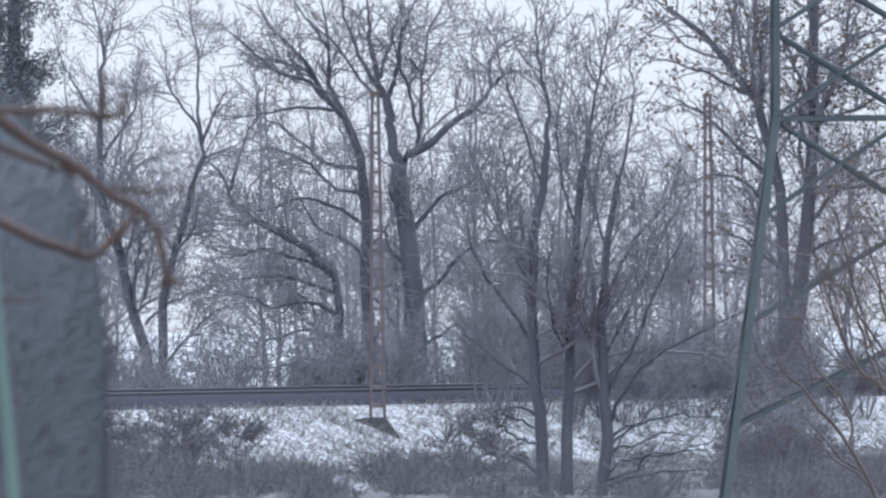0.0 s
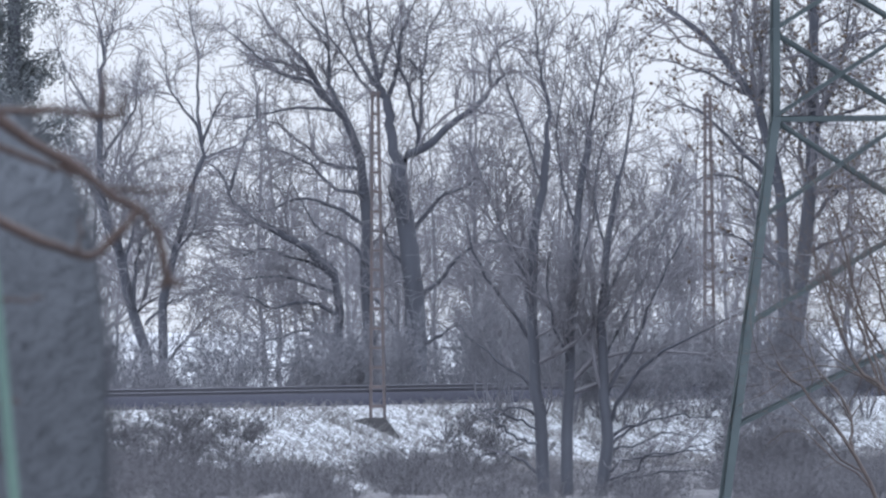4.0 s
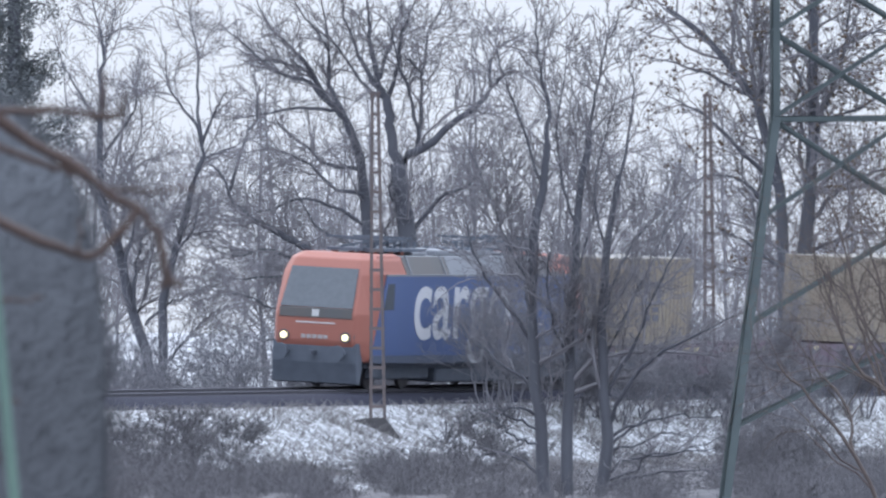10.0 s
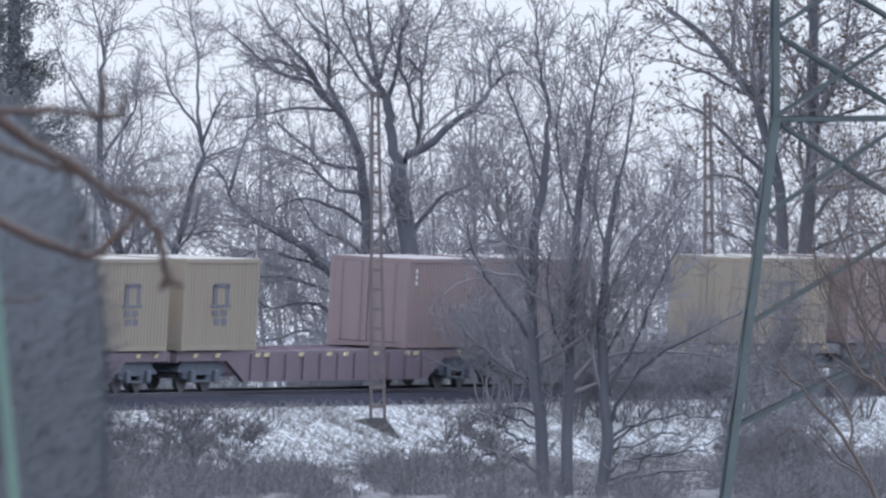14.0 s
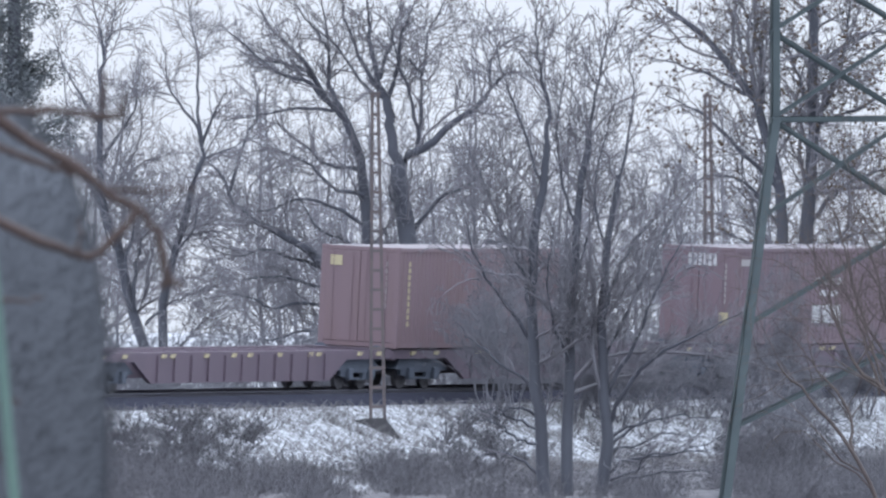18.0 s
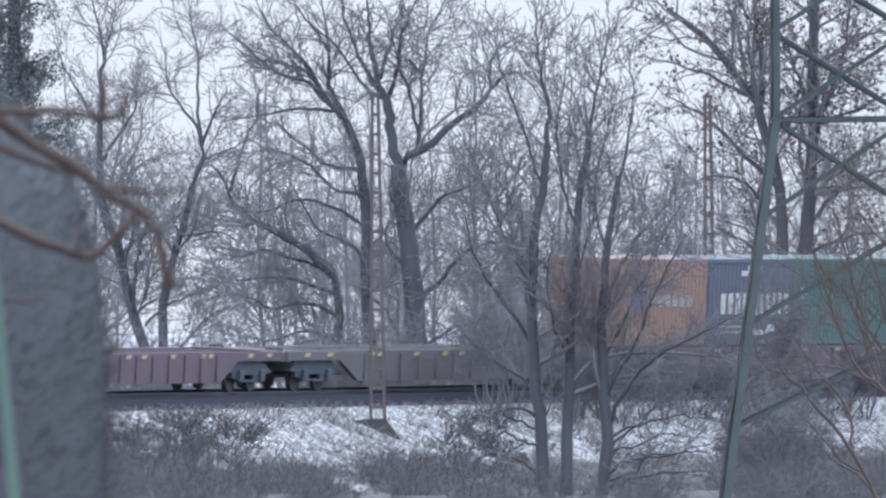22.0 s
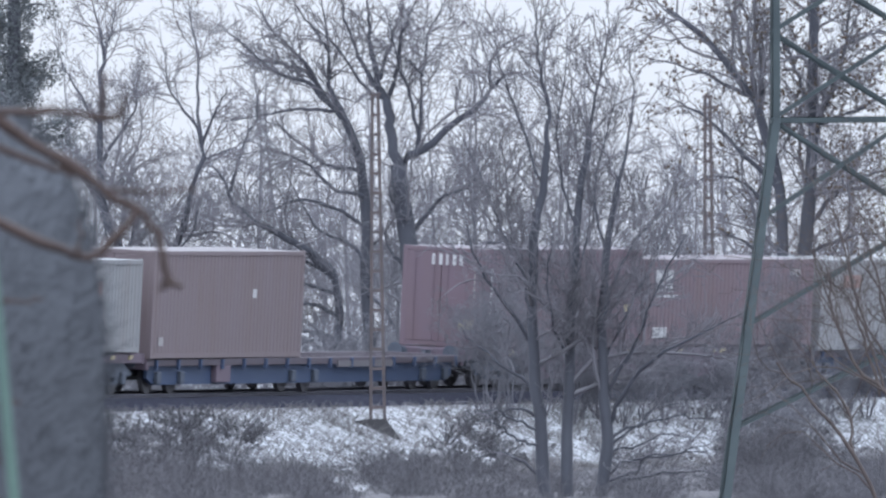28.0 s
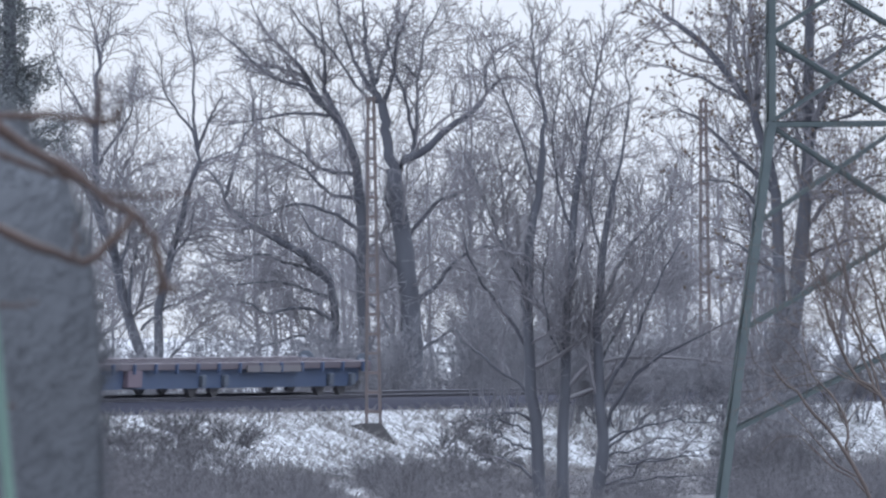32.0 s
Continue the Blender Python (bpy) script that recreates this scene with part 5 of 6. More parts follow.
def flat_wagon(front, length, mat, label):
    """A long container wagon with fish-bellied side sills on two bogies."""
    ob = thing("container_wagon", label, "wagon", group="wagons of the train")
    h = length / 2 - 0.35
    for sy in (-1, 1):
        sill = share("side_sill", made(("side_sill", length), lambda: prism([(h, 1.16), (h, 0.90), (8.6, 0.90), (7.2, 0.30), (-7.2, 0.30), (-8.6, 0.90), (-h, 0.90), (-h, 1.16)], -0.06, 0.06), mat), ob, Matrix.Translation((0, sy * 1.17, 0)))
        for k in range(-5, 6):
            share("rib", made("rib", lambda: box(-0.07, 0.07, -0.03, 0.03, 0.34, 1.08), mat), sill, Matrix.Translation((k * 1.35, sy * 0.085, 0)))
        for k, x in enumerate((-11.2, -9.6, -6.2, -5.5, -3.0, -0.6, 0.7, 2.9, 5.6, 6.3, 9.4, 11.1)):
            share("yellow_flap", made("yellow_flap", lambda: prism([(-0.2, 0.11), (0.12, 0.11), (0.2, 0), (-0.08, 0)], -0.02, 0.02), YELLOW_MARK), ob, Matrix.Translation((x, sy * 1.26, 1.0)), "small faded yellow locking flap")
    for k in range(-8, 9):
        share("cross_beam", made("cross_beam", lambda: box(-0.09, 0.09, -1.11, 1.11, 0.98, 1.14), mat), ob, Matrix.Translation((k * (h - 0.2) / 8, 0, 0)))
    share("centre_sill", made(("centre_sill", length), lambda: box(-h, h, -0.3, 0.3, 0.72, 1.1), mat), ob, ORIGIN)
    for way in (-1, 1):
        share("headstock", made("headstock", lambda: box(-0.08, 0.08, -1.25, 1.25, 0.85, 1.15, 0.02), mat), ob, Matrix.Translation((way * h, 0, 0)))
        share("end_walkway", made("end_walkway", lambda: box(-0.4, 0.4, -1.15, 1.15, 1.15, 1.175), mat), ob, Matrix.Translation((way * (h - 0.45), 0, 0)))
        buffers(ob, way * (h + 0.06), way)
        bogie(ob, way * (h - 2.35))
        share("bolster", made("bolster", lambda: prism([(-1.9, 0.56), (-0.9, 0.98), (1.5, 0.98), (1.9, 0.6), (0.7, 0.5), (-0.7, 0.5)], -1.08, 1.08), BLACK), ob, Matrix.Translation((way * (h - 2.35), 0, 0)))
    ride(ob, front + length / 2)
    return ob


def low_wagon(front, length, label):
    """A twin low container wagon: thin edge beams over a dark underframe and close-set bogies."""
    ob = thing("low_container_wagon", label, "wagon", group="wagons of the train")
    h = length / 2 - 0.3
    for sy in (-1, 1):
        share("edge_beam", made(("edge_beam", length), lambda: box(-h, h, -0.06, 0.06, 0.80, 0.99, 0.01), EDGE_BROWN), ob, Matrix.Translation((0, sy * 1.18, 0)))
        for k in range(-7, 8):
            share("stake", made("stake", lambda: box(-0.06, 0.06, -0.04, 0.04, 0.70, 0.98), UNDERFRAME_BLUE), ob, Matrix.Translation((k * 1.7, sy * 1.27, 0)))
        share("underframe_side", made(("underframe_side", length), lambda: prism([(h - 0.4, 0.82), (h - 0.4, 0.45), (h - 0.9, 0.27), (-h + 0.9, 0.27), (-h + 0.4, 0.45), (-h + 0.4, 0.82)], -0.05, 0.05), UNDERFRAME_BLUE), ob, Matrix.Translation((0, sy * 1.02, 0)))
        share("brake_box", made("brake_box", lambda: box(-0.55, 0.55, -0.1, 0.1, 0.32, 0.80, 0.02), WAGON_BROWN), ob, Matrix.Translation((length / 2 - 6.2, sy * 1.14, 0)), "rust-brown equipment box")
        share("side_board", made("side_board", lambda: box(-2.2, 2.2, -0.02, 0.02, 0.72, 0.90), WAGON_GREY), ob, Matrix.Translation((-4.5, sy * 1.27, 0)))
    for k in range(-9, 10):
        share("cross_beam", made("low_cross_beam", lambda: box(-0.1, 0.1, -1.12, 1.12, 0.84, 0.985), EDGE_BROWN), ob, Matrix.Translation((k * (h - 0.2) / 9, 0, 0)))
    share("centre_sill", made(("low_centre_sill", length), lambda: box(-h, h, -0.35, 0.35, 0.45, 0.95), BLACK), ob, ORIGIN)
    for way in (-1, 1):
        share("headstock", made("headstock", lambda: box(-0.08, 0.08, -1.25, 1.25, 0.85, 1.15, 0.02), WAGON_BROWN), ob, Matrix.Translation((way * h, 0, -0.16)))
        buffers(ob, way * (h + 0.06), way, 0.95)
        bogie(ob, way * (h - 2.0))
    bogie(ob, 0.0)
    ride(ob, front + length / 2)
    return ob


def lettering(text, size, mat, name, squeeze=1.0, thick=0.0):
    """A flat mesh of a word in the built-in font, its lower left corner at the origin."""
    cu = bpy.data.curves.new(name, 'FONT')
    cu.body, cu.size, cu.offset, cu.extrude = text, size, thick, 0.003
    tmp = bpy.data.objects.new(name, cu)
    scene.collection.objects.link(tmp)
    dg = bpy.context.evaluated_depsgraph_get()
    me = bpy.data.meshes.new_from_object(tmp.evaluated_get(dg))
    bpy.data.objects.remove(tmp)
    me.name = name
    me.materials.clear()
    me.materials.append(mat)
    me.transform(Matrix.Diagonal((squeeze, 1, 1, 1)))
    return me


def locomotive(front):
    """An electric locomotive with raked cabs; x = 0 is its middle."""
    ob = thing("electric_locomotive", "red and blue electric freight locomotive with lit headlamps", "locomotive")
    # each cab is drawn from five levels: height, nose, half nose width, where the side begins, half width
    levels = [(0.80, 8.45, 1.12, 7.95, 1.47), (1.35, 8.68, 1.20, 8.10, 1.49), (2.15, 8.70, 1.20, 8.10, 1.49), (3.30, 8.16, 1.10, 7.75, 1.44), (3.72, 7.92, 1.00, 7.55, 1.30), (3.88, 7.55, 0.85, 7.2, 1.10)]
    for way, nm in ((1, "front_cab"), (-1, "rear_cab")):
        bm = bmesh.new()
        rings = []
        for z, xn, yn, xs, ys in levels:
            pts = [(5.6, ys), (xs, ys), (xn, yn), (xn, -yn), (xs, -ys), (5.6, -ys)]
            rings.append([bm.verts.new((way * x, y, z)) for x, y in pts])
        for a, b in zip(rings, rings[1:]):
            for i in range(6):
                bm.faces.new((a[i], a[(i + 1) % 6], b[(i + 1) % 6], b[i]))
        bm.faces.new(rings[0])
        bm.faces.new(rings[-1])
        bmesh.ops.recalc_face_normals(bm, faces=bm.faces)
        bmesh.ops.bevel(bm, geom=[e for e in bm.edges], offset=0.035, segments=1, affect='EDGES')
        cab = part(nm, bm, LOCO_RED, ob, "orange-red driver's cab")
        glass = bmesh.new()
        lo, hi = (2.32, 8.64, 1.12), (3.46, 8.10, 1.03)
        vs = [glass.verts.new((way * (x + off), y, z)) for off in (0.0, 0.03) for z, x, y in ((lo[0], lo[1], lo[2]), (lo[0], lo[1], -lo[2]), (hi[0], hi[1], -hi[2]), (hi[0], hi[1], hi[2]))]
        for f in ((0, 1, 2, 3), (7, 6, 5, 4), (0, 4, 5, 1), (1, 5, 6, 2), (2, 6, 7, 3), (3, 7, 4, 0)):
            glass.faces.new([vs[i] for i in f])
        bmesh.ops.recalc_face_normals(glass, faces=glass.faces)
        part("windscreen", glass, GLASS_DARK, cab, "dark windscreen")
        part("windscreen_surround", box(min(way * 8.60, way * 8.72), max(way * 8.60, way * 8.72), -1.12, 1.12, 2.02, 2.3, 0.01), STEEL_GREY, cab)
        for sy in (-1, 1):
            part("cab_window", prism([(way * 6.5, 2.3), (way * 7.25, 2.3), (way * 7.0, 3.05), (way * 6.5, 3.05)], sy * 1.475, sy * 1.505), GLASS_DARK, cab)
            ring = part("lamp_ring", cyl((way * 8.70, sy * 0.95, 1.49), (1, 0, 0), 0.16, 0.05, 18), STEEL_GREY, cab)
            part("headlamp", cyl((way * 8.735, sy * 0.95, 1.49), (1, 0, 0), 0.09, 0.04, 16), LAMP if way > 0 else GLASS_DARK, ring, "lit warm-white headlamp" if way > 0 else "")
            part("handrail", bar((way * 8.66, sy * 1.2, 1.45), (way * 8.58, sy * 1.2, 2.2), 0.03), STEEL_GREY, cab)
        part("emblem", box(min(way * 8.71, way * 8.735), max(way * 8.71, way * 8.735), -0.11, 0.11, 2.06, 2.26), WHITE_MARK, cab, "small white emblem")
        part("number_bar", box(min(way * 8.69, way * 8.715), max(way * 8.69, way * 8.715), -0.6, 0.6, 1.86, 1.9), WHITE_MARK, cab)
        for k in range(5):
            part("number_bar", box(min(way * 8.69, way * 8.712), max(way * 8.69, way * 8.712), -0.42 + k * 0.17, -0.29 + k * 0.17, 1.43, 1.54), GREY_MARK, cab)
        part("apron", prism([(way * 8.3, 1.33), (way * 8.62, 1.33), (way * 8.66, 0.75), (way * 8.55, 0.18), (way * 8.35, 0.14), (way * 8.2, 0.6)], -1.3, 1.3), BLACK, ob, "dark front apron and snow plough")
        buffers(ob, way * 8.66, way)
    part("body", box(-5.7, 5.7, -1.475, 1.475, 0.80, 3.30, 0.03), LOCO_BLUE, ob)
    for sy in (-1, 1):
        part("side_panel", prism([(-8.04, 1.0), (8.04, 1.0), (7.1, 3.27), (-7.1, 3.27)], sy * 1.47, sy * 1.502), LOCO_BLUE, ob, "deep blue side panel")
        part("sill_panel", prism([(-8.1, 0.78), (8.1, 0.78), (8.04, 0.995), (-8.04, 0.995)], sy * 1.47, sy * 1.504), LOCO_SILL, ob, "dull dark blue lower edge panel")
        for k in range(5):
            part("sill_mark", box(-5.9 + k * 0.26, -5.72 + k * 0.26, min(sy * 1.5, sy * 1.51), max(sy * 1.5, sy * 1.51), 1.12, 1.22), GREY_MARK, ob)
        part("red_mark", box(-3.4, -2.2, min(sy * 1.5, sy * 1.51), max(sy * 1.5, sy * 1.51), 1.83, 1.92), LOCO_RED, ob)
        part("white_mark", box(-5.0, -3.6, min(sy * 1.5, sy * 1.51), max(sy * 1.5, sy * 1.51), 1.83, 1.90), GREY_MARK, ob)
        # sloping roof flank: red ends, grey covers and dark grilles
        for x0, x1, mat, nm in ((5.55, 7.25, LOCO_RED, "roof_end"), (2.3, 5.5, STEEL_GREY, "roof_grille"), (-2.5, 2.25, LOCO_ROOF, "roof_cover"), (-3.1, -2.6, STEEL_GREY, "roof_grille"), (-4.4, -3.15, LOCO_ROOF, "roof_cover"), (-6.3, -4.45, STEEL_GREY, "roof_grille"), (-7.25, -6.35, LOCO_RED, "roof_end")):
            bm = bmesh.new()
            a = [bm.verts.new((x, sy * y, z)) for x in (x0, x1) for y, z in ((1.46, 3.28), (1.22, 3.82), (1.12, 3.82), (1.36, 3.28))]
            for f in ((0, 1, 2, 3), (7, 6, 5, 4), (0, 4, 5, 1), (1, 5, 6, 2), (2, 6, 7, 3), (3, 7, 4, 0)):
                bm.faces.new([a[i] for i in f])
            bmesh.ops.recalc_face_normals(bm, faces=bm.faces)
            part(nm, bm, mat, ob)
        for x in (5.2, 2.6, -2.0, -5.8):
            part("roof_trim", bar((x, sy * 1.45, 3.30), (x, sy * 1.21, 3.84), 0.07), LOCO_ROOF, ob)
        part("eaves_rail", box(-7.1, 7.1, min(sy * 1.44, sy * 1.51), max(sy * 1.44, sy * 1.51), 3.26, 3.32), LOCO_ROOF, ob)
    part("roof", box(-7.3, 7.3, -1.15, 1.15, 3.70, 3.82, 0.02), LOCO_ROOF, ob, "grey equipment roof")
    for x0, x1, z in ((-2.4, 1.8, 3.98), (-4.3, -3.2, 3.92), (2.5, 3.6, 3.93)):
        part("roof_box", box(x0, x1, -0.8, 0.8, 3.82, z, 0.03), LOCO_ROOF, ob)
    for x, way in ((5.4, -1), (-5.2, 1), (-1.8, 1), (3.4, -1)):
        pan = part("pantograph_base", box(x - 0.9, x + 0.9, -0.75, 0.75, 3.93, 4.02), BLACK, ob, "folded pantograph")
        for sy in (-0.6, 0.6):
            part("insulator", cyl((x - 0.6, sy, 3.88), (0, 0, 1), 0.09, 0.16, 10), LOCO_RED, pan)
            part("insulator", cyl((x + 0.6, sy, 3.88), (0, 0, 1), 0.09, 0.16, 10), LOCO_RED, pan)
            part("pan_arm", bar((x - way * 0.8, sy * 0.6, 4.05), (x + way * 0.9, sy * 0.2, 4.2), 0.06), BLACK, pan)
            part("pan_arm", bar((x + way * 0.9, sy * 0.2, 4.2), (x - way * 0.6, sy * 0.8, 4.3), 0.05), BLACK, pan)
        for dx in (-0.15, 0.15):
            part("collector_strip", bar((x - way * 0.6 + dx, -0.85, 4.32), (x - way * 0.6 + dx, 0.85, 4.32), 0.06), BLACK, pan)
        for k in range(5):
            part("roof_insulator", cyl((x - 1.0 + k * 0.5, 0.35, 4.08), (0, 0, 1), 0.05, 0.24, 8), BLACK, pan)
    part("underframe", box(-7.8, 7.8, -1.2, 1.2, 0.62, 0.84), BLACK, ob)
    part("transformer_tank", box(-2.6, 2.6, -1.3, 1.3, 0.2, 0.64, 0.05), BLACK, ob)
    for x in (5.22, -5.22):
        bogie(ob, x, 1.3)
        for sy in (-1, 1):
            part("bogie_skirt", box(x - 2.3, x + 2.3, min(sy * 1.1, sy * 1.2), max(sy * 1.1, sy * 1.2), 0.3, 0.68, 0.04), BLACK, ob)
            part("sand_box", box(x + 1.9, x + 2.3, min(sy * 1.1, sy * 1.35), max(sy * 1.1, sy * 1.35), 0.35, 0.75, 0.03), BLACK, ob)
    me = lettering("cargo", 3.15, LETTER_WHITE, "lettering", 1.0, 0.035)
    xs = [v.co.x for v in me.vertices]
    lo, hi = min(xs), max(xs)
    me.transform(Matrix.Translation((-lo, 0, 0)))
    me.transform(Matrix.Diagonal((7.3 / (hi - lo), 1.0, 1, 1)))
    for way in (1, -1):
        t = new("lettering", me)
        t.parent = ob
        # reads from the leading end backwards on the near side
        t.matrix_local = Matrix.Translation((way * 4.95 if way > 0 else -2.3, way * 1.5065, 1.50)) @ Matrix.Rotation(math.pi if way > 0 else 0, 4, 'Z') @ Matrix.Rotation(math.pi / 2, 4, 'X')
        tagged(t, "large white lettering on the blue side")
    ride(ob, front)
    return ob


locomotive(-1.25)

FLAT = "long brown flat container wagon on two bogies"
FLAT_GREY = "long grimy grey flat container wagon on two bogies"
for k, front in enumerate((8.75, 34.5, 60.15, 85.75, 111.4, 137.0, 162.55, 188.1, 213.1, 238.6, 264.15, 289.4, 314.8, 340.3, 365.9, 443.0, 493.8)):
    flat_wagon(front, 25.5 if front < 360 or front > 400 else 25.3, WAGON_GREY if k in (1, 4, 12) else WAGON_BROWN, FLAT_GREY if k in (1, 4, 12) else FLAT)
for front in (391.3, 417.2, 468.3, 519.4, 545.4, 571.4):
    low_wagon(front, 25.6, "low brown and black twin container wagon")

STD, HIGH = 2.591, 2.896
# Container body colours are muted towards grey to take in the haze.
OCHRE, RUSTY, MAROON = (0.285, 0.235, 0.152), (0.208, 0.138, 0.125), (0.175, 0.105, 0.115)
PALE_MARK = paint("pale_mark", (0.36, 0.32, 0.31))
DARK_MARK = paint("dark_mark", (0.10, 0.11, 0.15))
RED_MARK = paint("red_mark_paint", (0.29, 0.19, 0.175))
SKY_BLUE = paint("light_blue_mark", (0.15, 0.245, 0.29))
BLUE_MARK = paint("blue_mark", (0.11, 0.10, 0.20))
TARP_BLUE = paint("blue_tarpaulin", (0.11, 0.13, 0.36))
ochre_marks = \
    [("side", DARK_MARK, 0.40, 0.45, 0.50, 0.72), ("side", DARK_MARK, 0.56, 0.61, 0.50, 0.72), ("side", DARK_MARK, 0.40, 0.61, 0.68, 0.73), ("side", DARK_MARK, 0.36, 0.64, 0.47, 0.50)] + \
    word_bars(DARK_MARK, 0.40, 0.62, 0.38, 0.44, 2) + word_bars(DARK_MARK, 0.42, 0.62, 0.28, 0.35, 2)
OCHRE_LABEL = "dull ochre-yellow steel box container with dark side markings"
for at in (9.4, 27.35, 72.55, 78.65, 85.95, 129.2):
    container(at, 20, STD, OCHRE, "ochre_paint", OCHRE_LABEL, ochre_marks)
BROWN_LABEL = "rust-brown steel box container with white numbers"
for at, mm in ((34.9, number_bars(WHITE_MARK, 0.14, 0.30, 0.95, 9, width=0.03)), (52.75, number_bars(WHITE_MARK, 0.16, 0.7, 0.92, 4, width=0.02)), (60.45, number_bars(WHITE_MARK, 0.13, 0.30, 0.95, 12, width=0.025)),
               (103.85, number_bars(WHITE_MARK, 0.1, 0.7, 0.9, 3, width=0.02)), (111.55, []), (136.8, number_bars(WHITE_MARK, 0.2, 0.6, 0.9, 4, width=0.02)), (154.95, number_bars(WHITE_MARK, 0.08, 0.38, 0.8, 7, width=0.025) + number_bars(GREY_MARK, 0.72, 0.35, 0.8, 6, "end", 0.02)),
               (443.3, number_bars(WHITE_MARK, 0.9, 0.2, 0.9, 8, width=0.03))):
    container(at, 20, STD, RUSTY, "rust_brown_paint", BROWN_LABEL, mm)
container(162.5, 40, STD, RUSTY, "rust_brown_paint", "long rust-brown steel container with white numbers", number_bars(WHITE_MARK, 0.05, 0.38, 0.8, 7, width=0.012))
container(213.2, 40, HIGH, (0.20, 0.115, 0.116), "brick_red_paint", "tall brick-red steel container with a yellow label",
          number_bars(YELLOW_MARK, 0.06, 0.22, 0.88, 10, width=0.012) + [("end", YELLOW_MARK, 0.12, 0.27, 0.80, 0.90)] + number_bars(GREY_MARK, 0.83, 0.4, 0.88, 7, "end", 0.02) + number_bars(WHITE_MARK, 0.86, 0.75, 0.82, 2, width=0.015))
container(238.6, 40, HIGH, MAROON, "maroon_paint", "tall maroon steel container with white block markings",
          word_bars(WHITE_MARK, 0.36, 0.76, 0.80, 0.93, 6, "end", 0.35) + [("end", YELLOW_MARK, 0.80, 0.93, 0.20, 0.33), ("side", GREY_MARK, 0.03, 0.12, 0.81, 0.88)] + number_bars(GREY_MARK, 0.86, 0.42, 0.85, 7, "end", 0.02)
          + word_bars(GREY_MARK, 0.47, 0.64, 0.62, 0.69, 4) + word_bars(WHITE_MARK, 0.50, 0.62, 0.50, 0.56, 2) + word_bars(WHITE_MARK, 0.46, 0.63, 0.22, 0.41, 3, gap=0.15))
PALE_GREY = (0.25, 0.268, 0.285)
container(264.1, 40, STD, PALE_GREY, "pale_grey_paint", "long pale grey container with a light blue square emblem",
          [("side", SKY_BLUE, 0.09, 0.23, 0.13, 0.80), ("star", WHITE_MARK, 0.16, 0.47, 0.42, 0)] + word_bars(DARK_MARK, 0.30, 0.86, 0.47, 0.80, 13, gap=0.42) + word_bars(DARK_MARK, 0.30, 0.86, 0.10, 0.36, 14, gap=0.42) + number_bars(GREY_MARK, 0.85, 0.35, 0.85, 6, "end", 0.02))
container(340.35, 20, STD, (0.37, 0.205, 0.13), "orange_paint", "orange steel box container with a blue emblem", [("side", BLUE_MARK, 0.12, 0.24, 0.38, 0.68)] + word_bars(GREY_MARK, 0.32, 0.85, 0.45, 0.58, 6, gap=0.25))
container(346.6, 20, STD, (0.065, 0.11, 0.17), "navy_paint", "dark blue steel box container with white block markings",
          word_bars(WHITE_MARK, 0.15, 0.50, 0.36, 0.60, 4, gap=0.35) + word_bars(WHITE_MARK, 0.55, 0.98, 0.36, 0.60, 6, gap=0.38) + [("side", GREY_MARK, 0.15, 0.5, 0.2, 0.23), ("side", GREY_MARK, 0.15, 0.45, 0.14, 0.17), ("side", WHITE_MARK, 0.38, 0.46, 0.80, 0.86), ("side", WHITE_MARK, 0.46, 0.62, 0.84, 0.92), ("side", WHITE_MARK, 0.55, 0.72, 0.12, 0.18), ("side", WHITE_MARK, 0.72, 0.8, 0.16, 0.24)])
container(352.85, 40, STD, (0.015, 0.125, 0.105), "sea_green_paint", "long dark green container with a small white cross mark", [("side", WHITE_MARK, 0.045, 0.06, 0.54, 0.66), ("side", WHITE_MARK, 0.03, 0.075, 0.58, 0.62)])
grey_tarp = container(366.1, 40, STD, PALE_GREY, "pale_grey_paint", "long pale grey open-top container under a blue tarpaulin",
                      [("side", SKY_BLUE, 0.105, 0.24, 0.22, 0.88), ("star", WHITE_MARK, 0.17, 0.56, 0.42, 0)] + word_bars(DARK_MARK, 0.29, 0.86, 0.38, 0.76, 13, gap=0.42))
part("tarpaulin", box(-6.1, 6.1, -1.235, 1.235, 1.18 + 2.52, 1.18 + 2.94, 0.06), TARP_BLUE, grey_tarp, "blue tarpaulin cover")
SALMON = (0.30, 0.118, 0.088)
letters = word_bars(WHITE_MARK, 0.20, 0.60, 0.38, 0.60, 14, gap=0.6) + word_bars(WHITE_MARK, 0.79, 0.97, 0.38, 0.60, 6, gap=0.6) + [("stroke", WHITE_MARK, 0.62, 0.75, 0.76, 0.52), ("stroke", WHITE_MARK, 0.75, 0.64, 0.54, 0.32), ("stroke", WHITE_MARK, 0.70, 0.80, 0.46, 0.33)]
for at in (391.35, 417.35):
    container(at, 40, HIGH + 0.12, SALMON, "salmon_red_paint", "tall haze-dulled red container with white block lettering",
              letters + [("end", WHITE_MARK, 0.80, 0.85, 0.40, 0.88), ("end", YELLOW_MARK, 0.15, 0.28, 0.80, 0.86)], deck=1.0)
ORANGE2 = (0.34, 0.165, 0.098)
container(409.25, 20, 2.72, ORANGE2, "orange_red_paint", "haze-dulled orange-red container with a blue emblem", [("side", BLUE_MARK, 0.04, 0.22, 0.40, 0.70)] + word_bars(GREY_MARK, 0.30, 0.95, 0.46, 0.58, 6, gap=0.2) + [("side", WHITE_MARK, 0.965, 0.99, 0.5, 0.93)], deck=1.0)
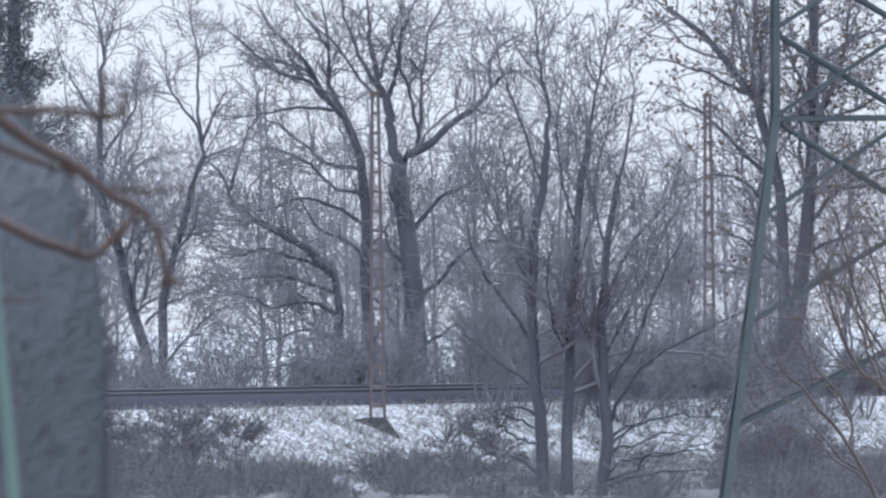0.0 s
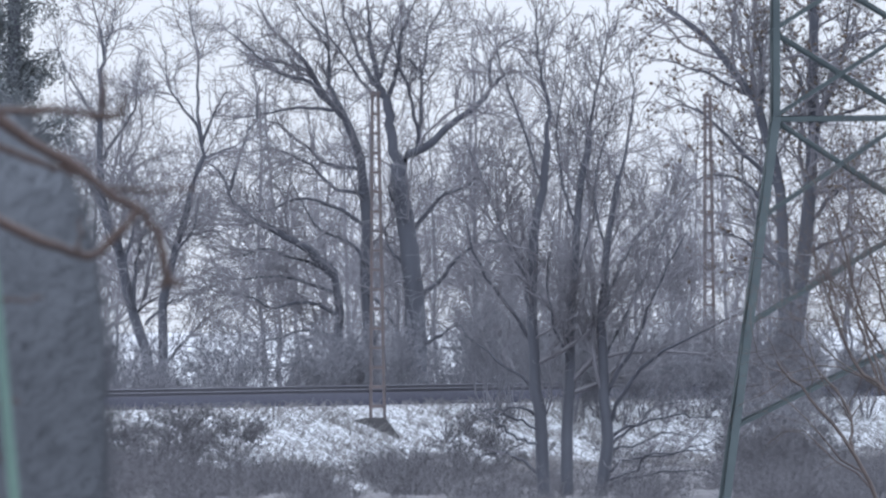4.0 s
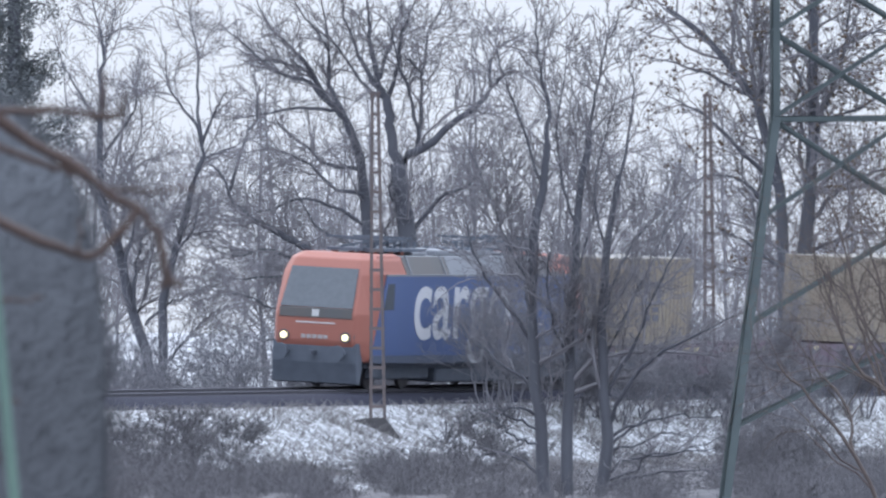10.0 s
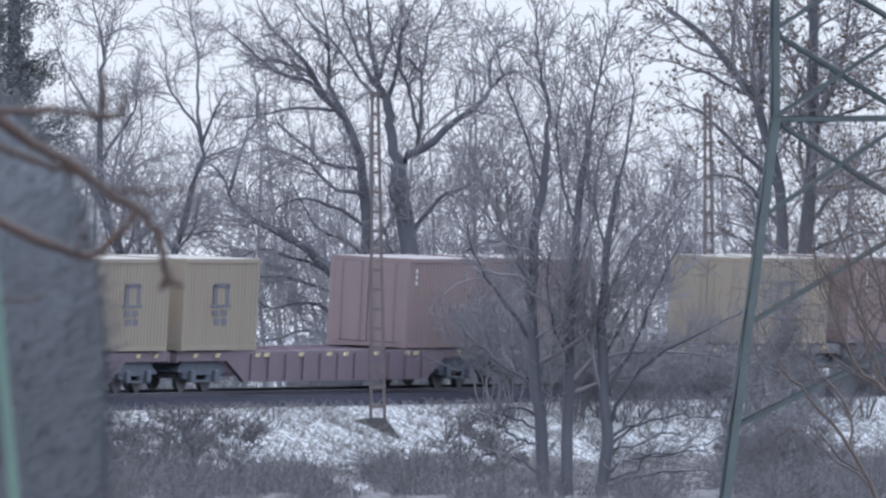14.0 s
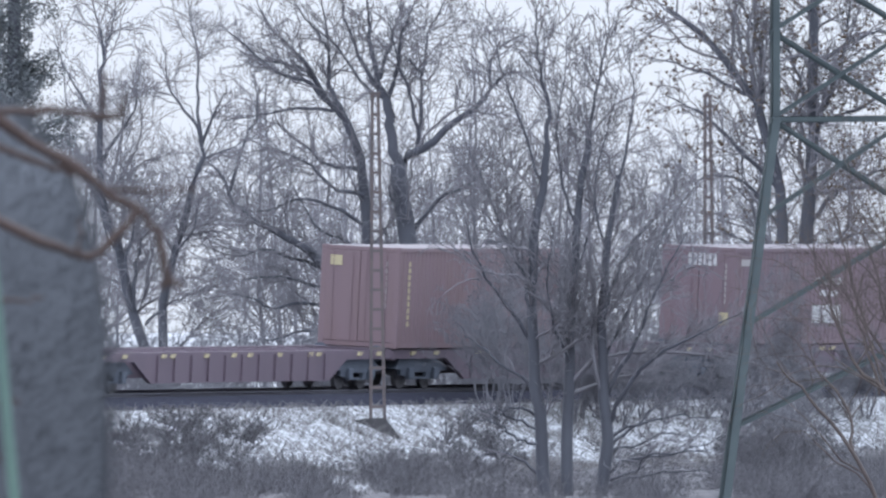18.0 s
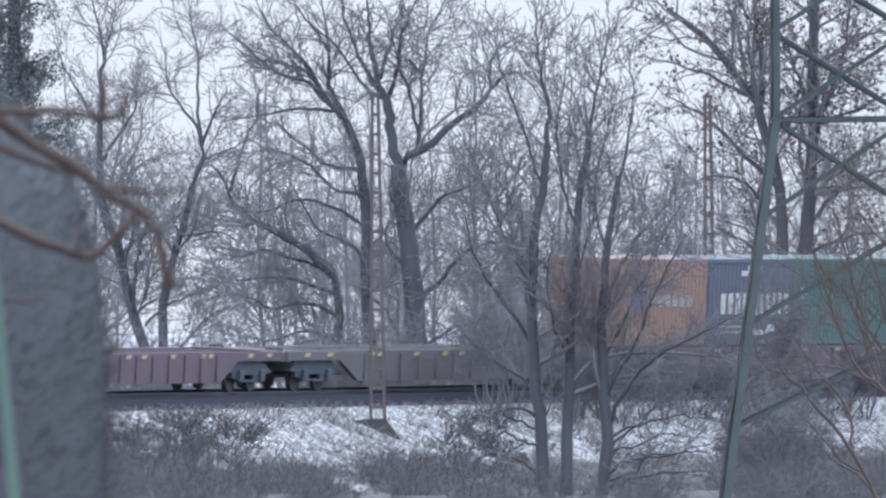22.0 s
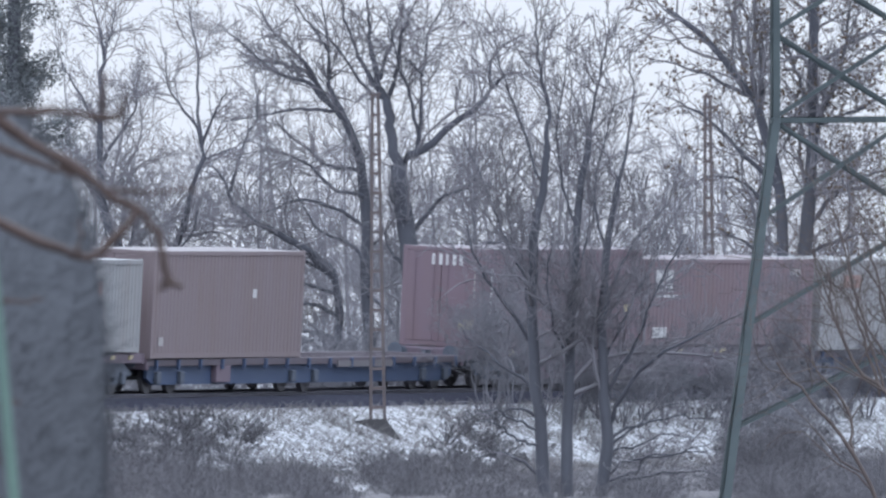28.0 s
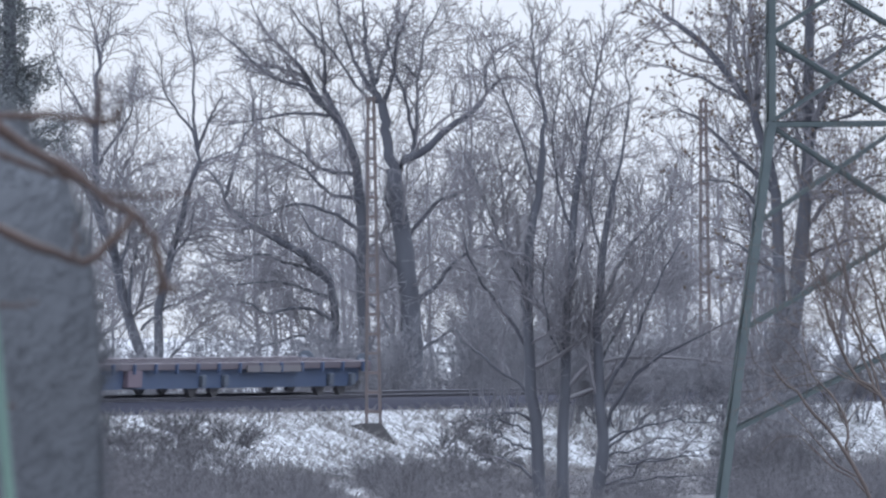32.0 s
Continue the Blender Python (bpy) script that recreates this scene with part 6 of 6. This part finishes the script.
container(429.6, 40, 2.72, ORANGE2, "orange_red_paint", "long haze-dulled orange-red container with white marks", word_bars(WHITE_MARK, 0.45, 0.72, 0.42, 0.54, 5, gap=0.3) + [("side", BLUE_MARK, 0.18, 0.27, 0.40, 0.70)], deck=1.0)
container(455.1, 20, STD, (0.28, 0.195, 0.155), "tan_orange_paint", "haze-dulled tan-orange container with a white label", [("side", WHITE_MARK, 0.10, 0.28, 0.55, 0.78), ("side", GREY_MARK, 0.14, 0.20, 0.60, 0.72)])
WHITEY = (0.31, 0.315, 0.305)
container(461.3, 20, STD, WHITEY, "off_white_paint", "off-white steel box container with a tan label", [("side", RED_MARK, 0.22, 0.45, 0.62, 0.76), ("side", WHITE_MARK, 0.27, 0.40, 0.66, 0.72)])
container(468.45, 40, HIGH + 0.12, (0.205, 0.15, 0.143), "umber_paint", "tall umber-brown container with a white dot", [("side", WHITE_MARK, 0.66, 0.685, 0.56, 0.64), ("side", GREY_MARK, 0.05, 0.08, 0.12, 0.2)], deck=1.0)
container(494.4, 40, HIGH, (0.16, 0.093, 0.108), "dark_maroon_paint", "tall dark maroon container with white block marks",
          word_bars(WHITE_MARK, 0.38, 0.82, 0.82, 0.93, 5, "end", 0.5) + [("end", YELLOW_MARK, 0.75, 0.95, 0.18, 0.28)] + number_bars(GREY_MARK, 0.93, 0.5, 0.9, 6, "end", 0.02) + number_bars(WHITE_MARK, 0.07, 0.35, 0.82, 6, width=0.012) + [("side", YELLOW_MARK, 0.90, 0.93, 0.36, 0.44)])
container(507.0, 40, STD, (0.19, 0.12, 0.126), "dull_red_paint", "long dull red container with white blocks", word_bars(WHITE_MARK, 0.06, 0.17, 0.62, 0.88, 2, gap=0.2) + [("side", WHITE_MARK, 0.06, 0.19, 0.56, 0.59)] + word_bars(WHITE_MARK, 0.05, 0.17, 0.10, 0.22, 1) + [("side", GREY_MARK, 0.86, 0.92, 0.8, 0.88)])
red_square = [("side", RED_MARK, 0.26, 0.46, 0.69, 0.83), ("side", PALE_MARK, 0.32, 0.40, 0.73, 0.79)]
red_wide = [("end", RED_MARK, 0.35, 0.85, 0.62, 0.72)]
for at in (519.75, 526.05, 538.7, 545.9, 552.15, 564.5):
    container(at, 20, 2.74, WHITEY, "off_white_paint", "off-white container with a small red square mark", red_square + (red_wide if at in (538.7, 564.5) else []), deck=1.0)


def motions():
    """The train runs past at an even speed; every vehicle and load follows the curve."""
    for ob, behind in RIDES:
        walk(ob, [(t, on_track(SPEED * (t - 10.0) - behind)) for t in range(0, 33)])


motions()
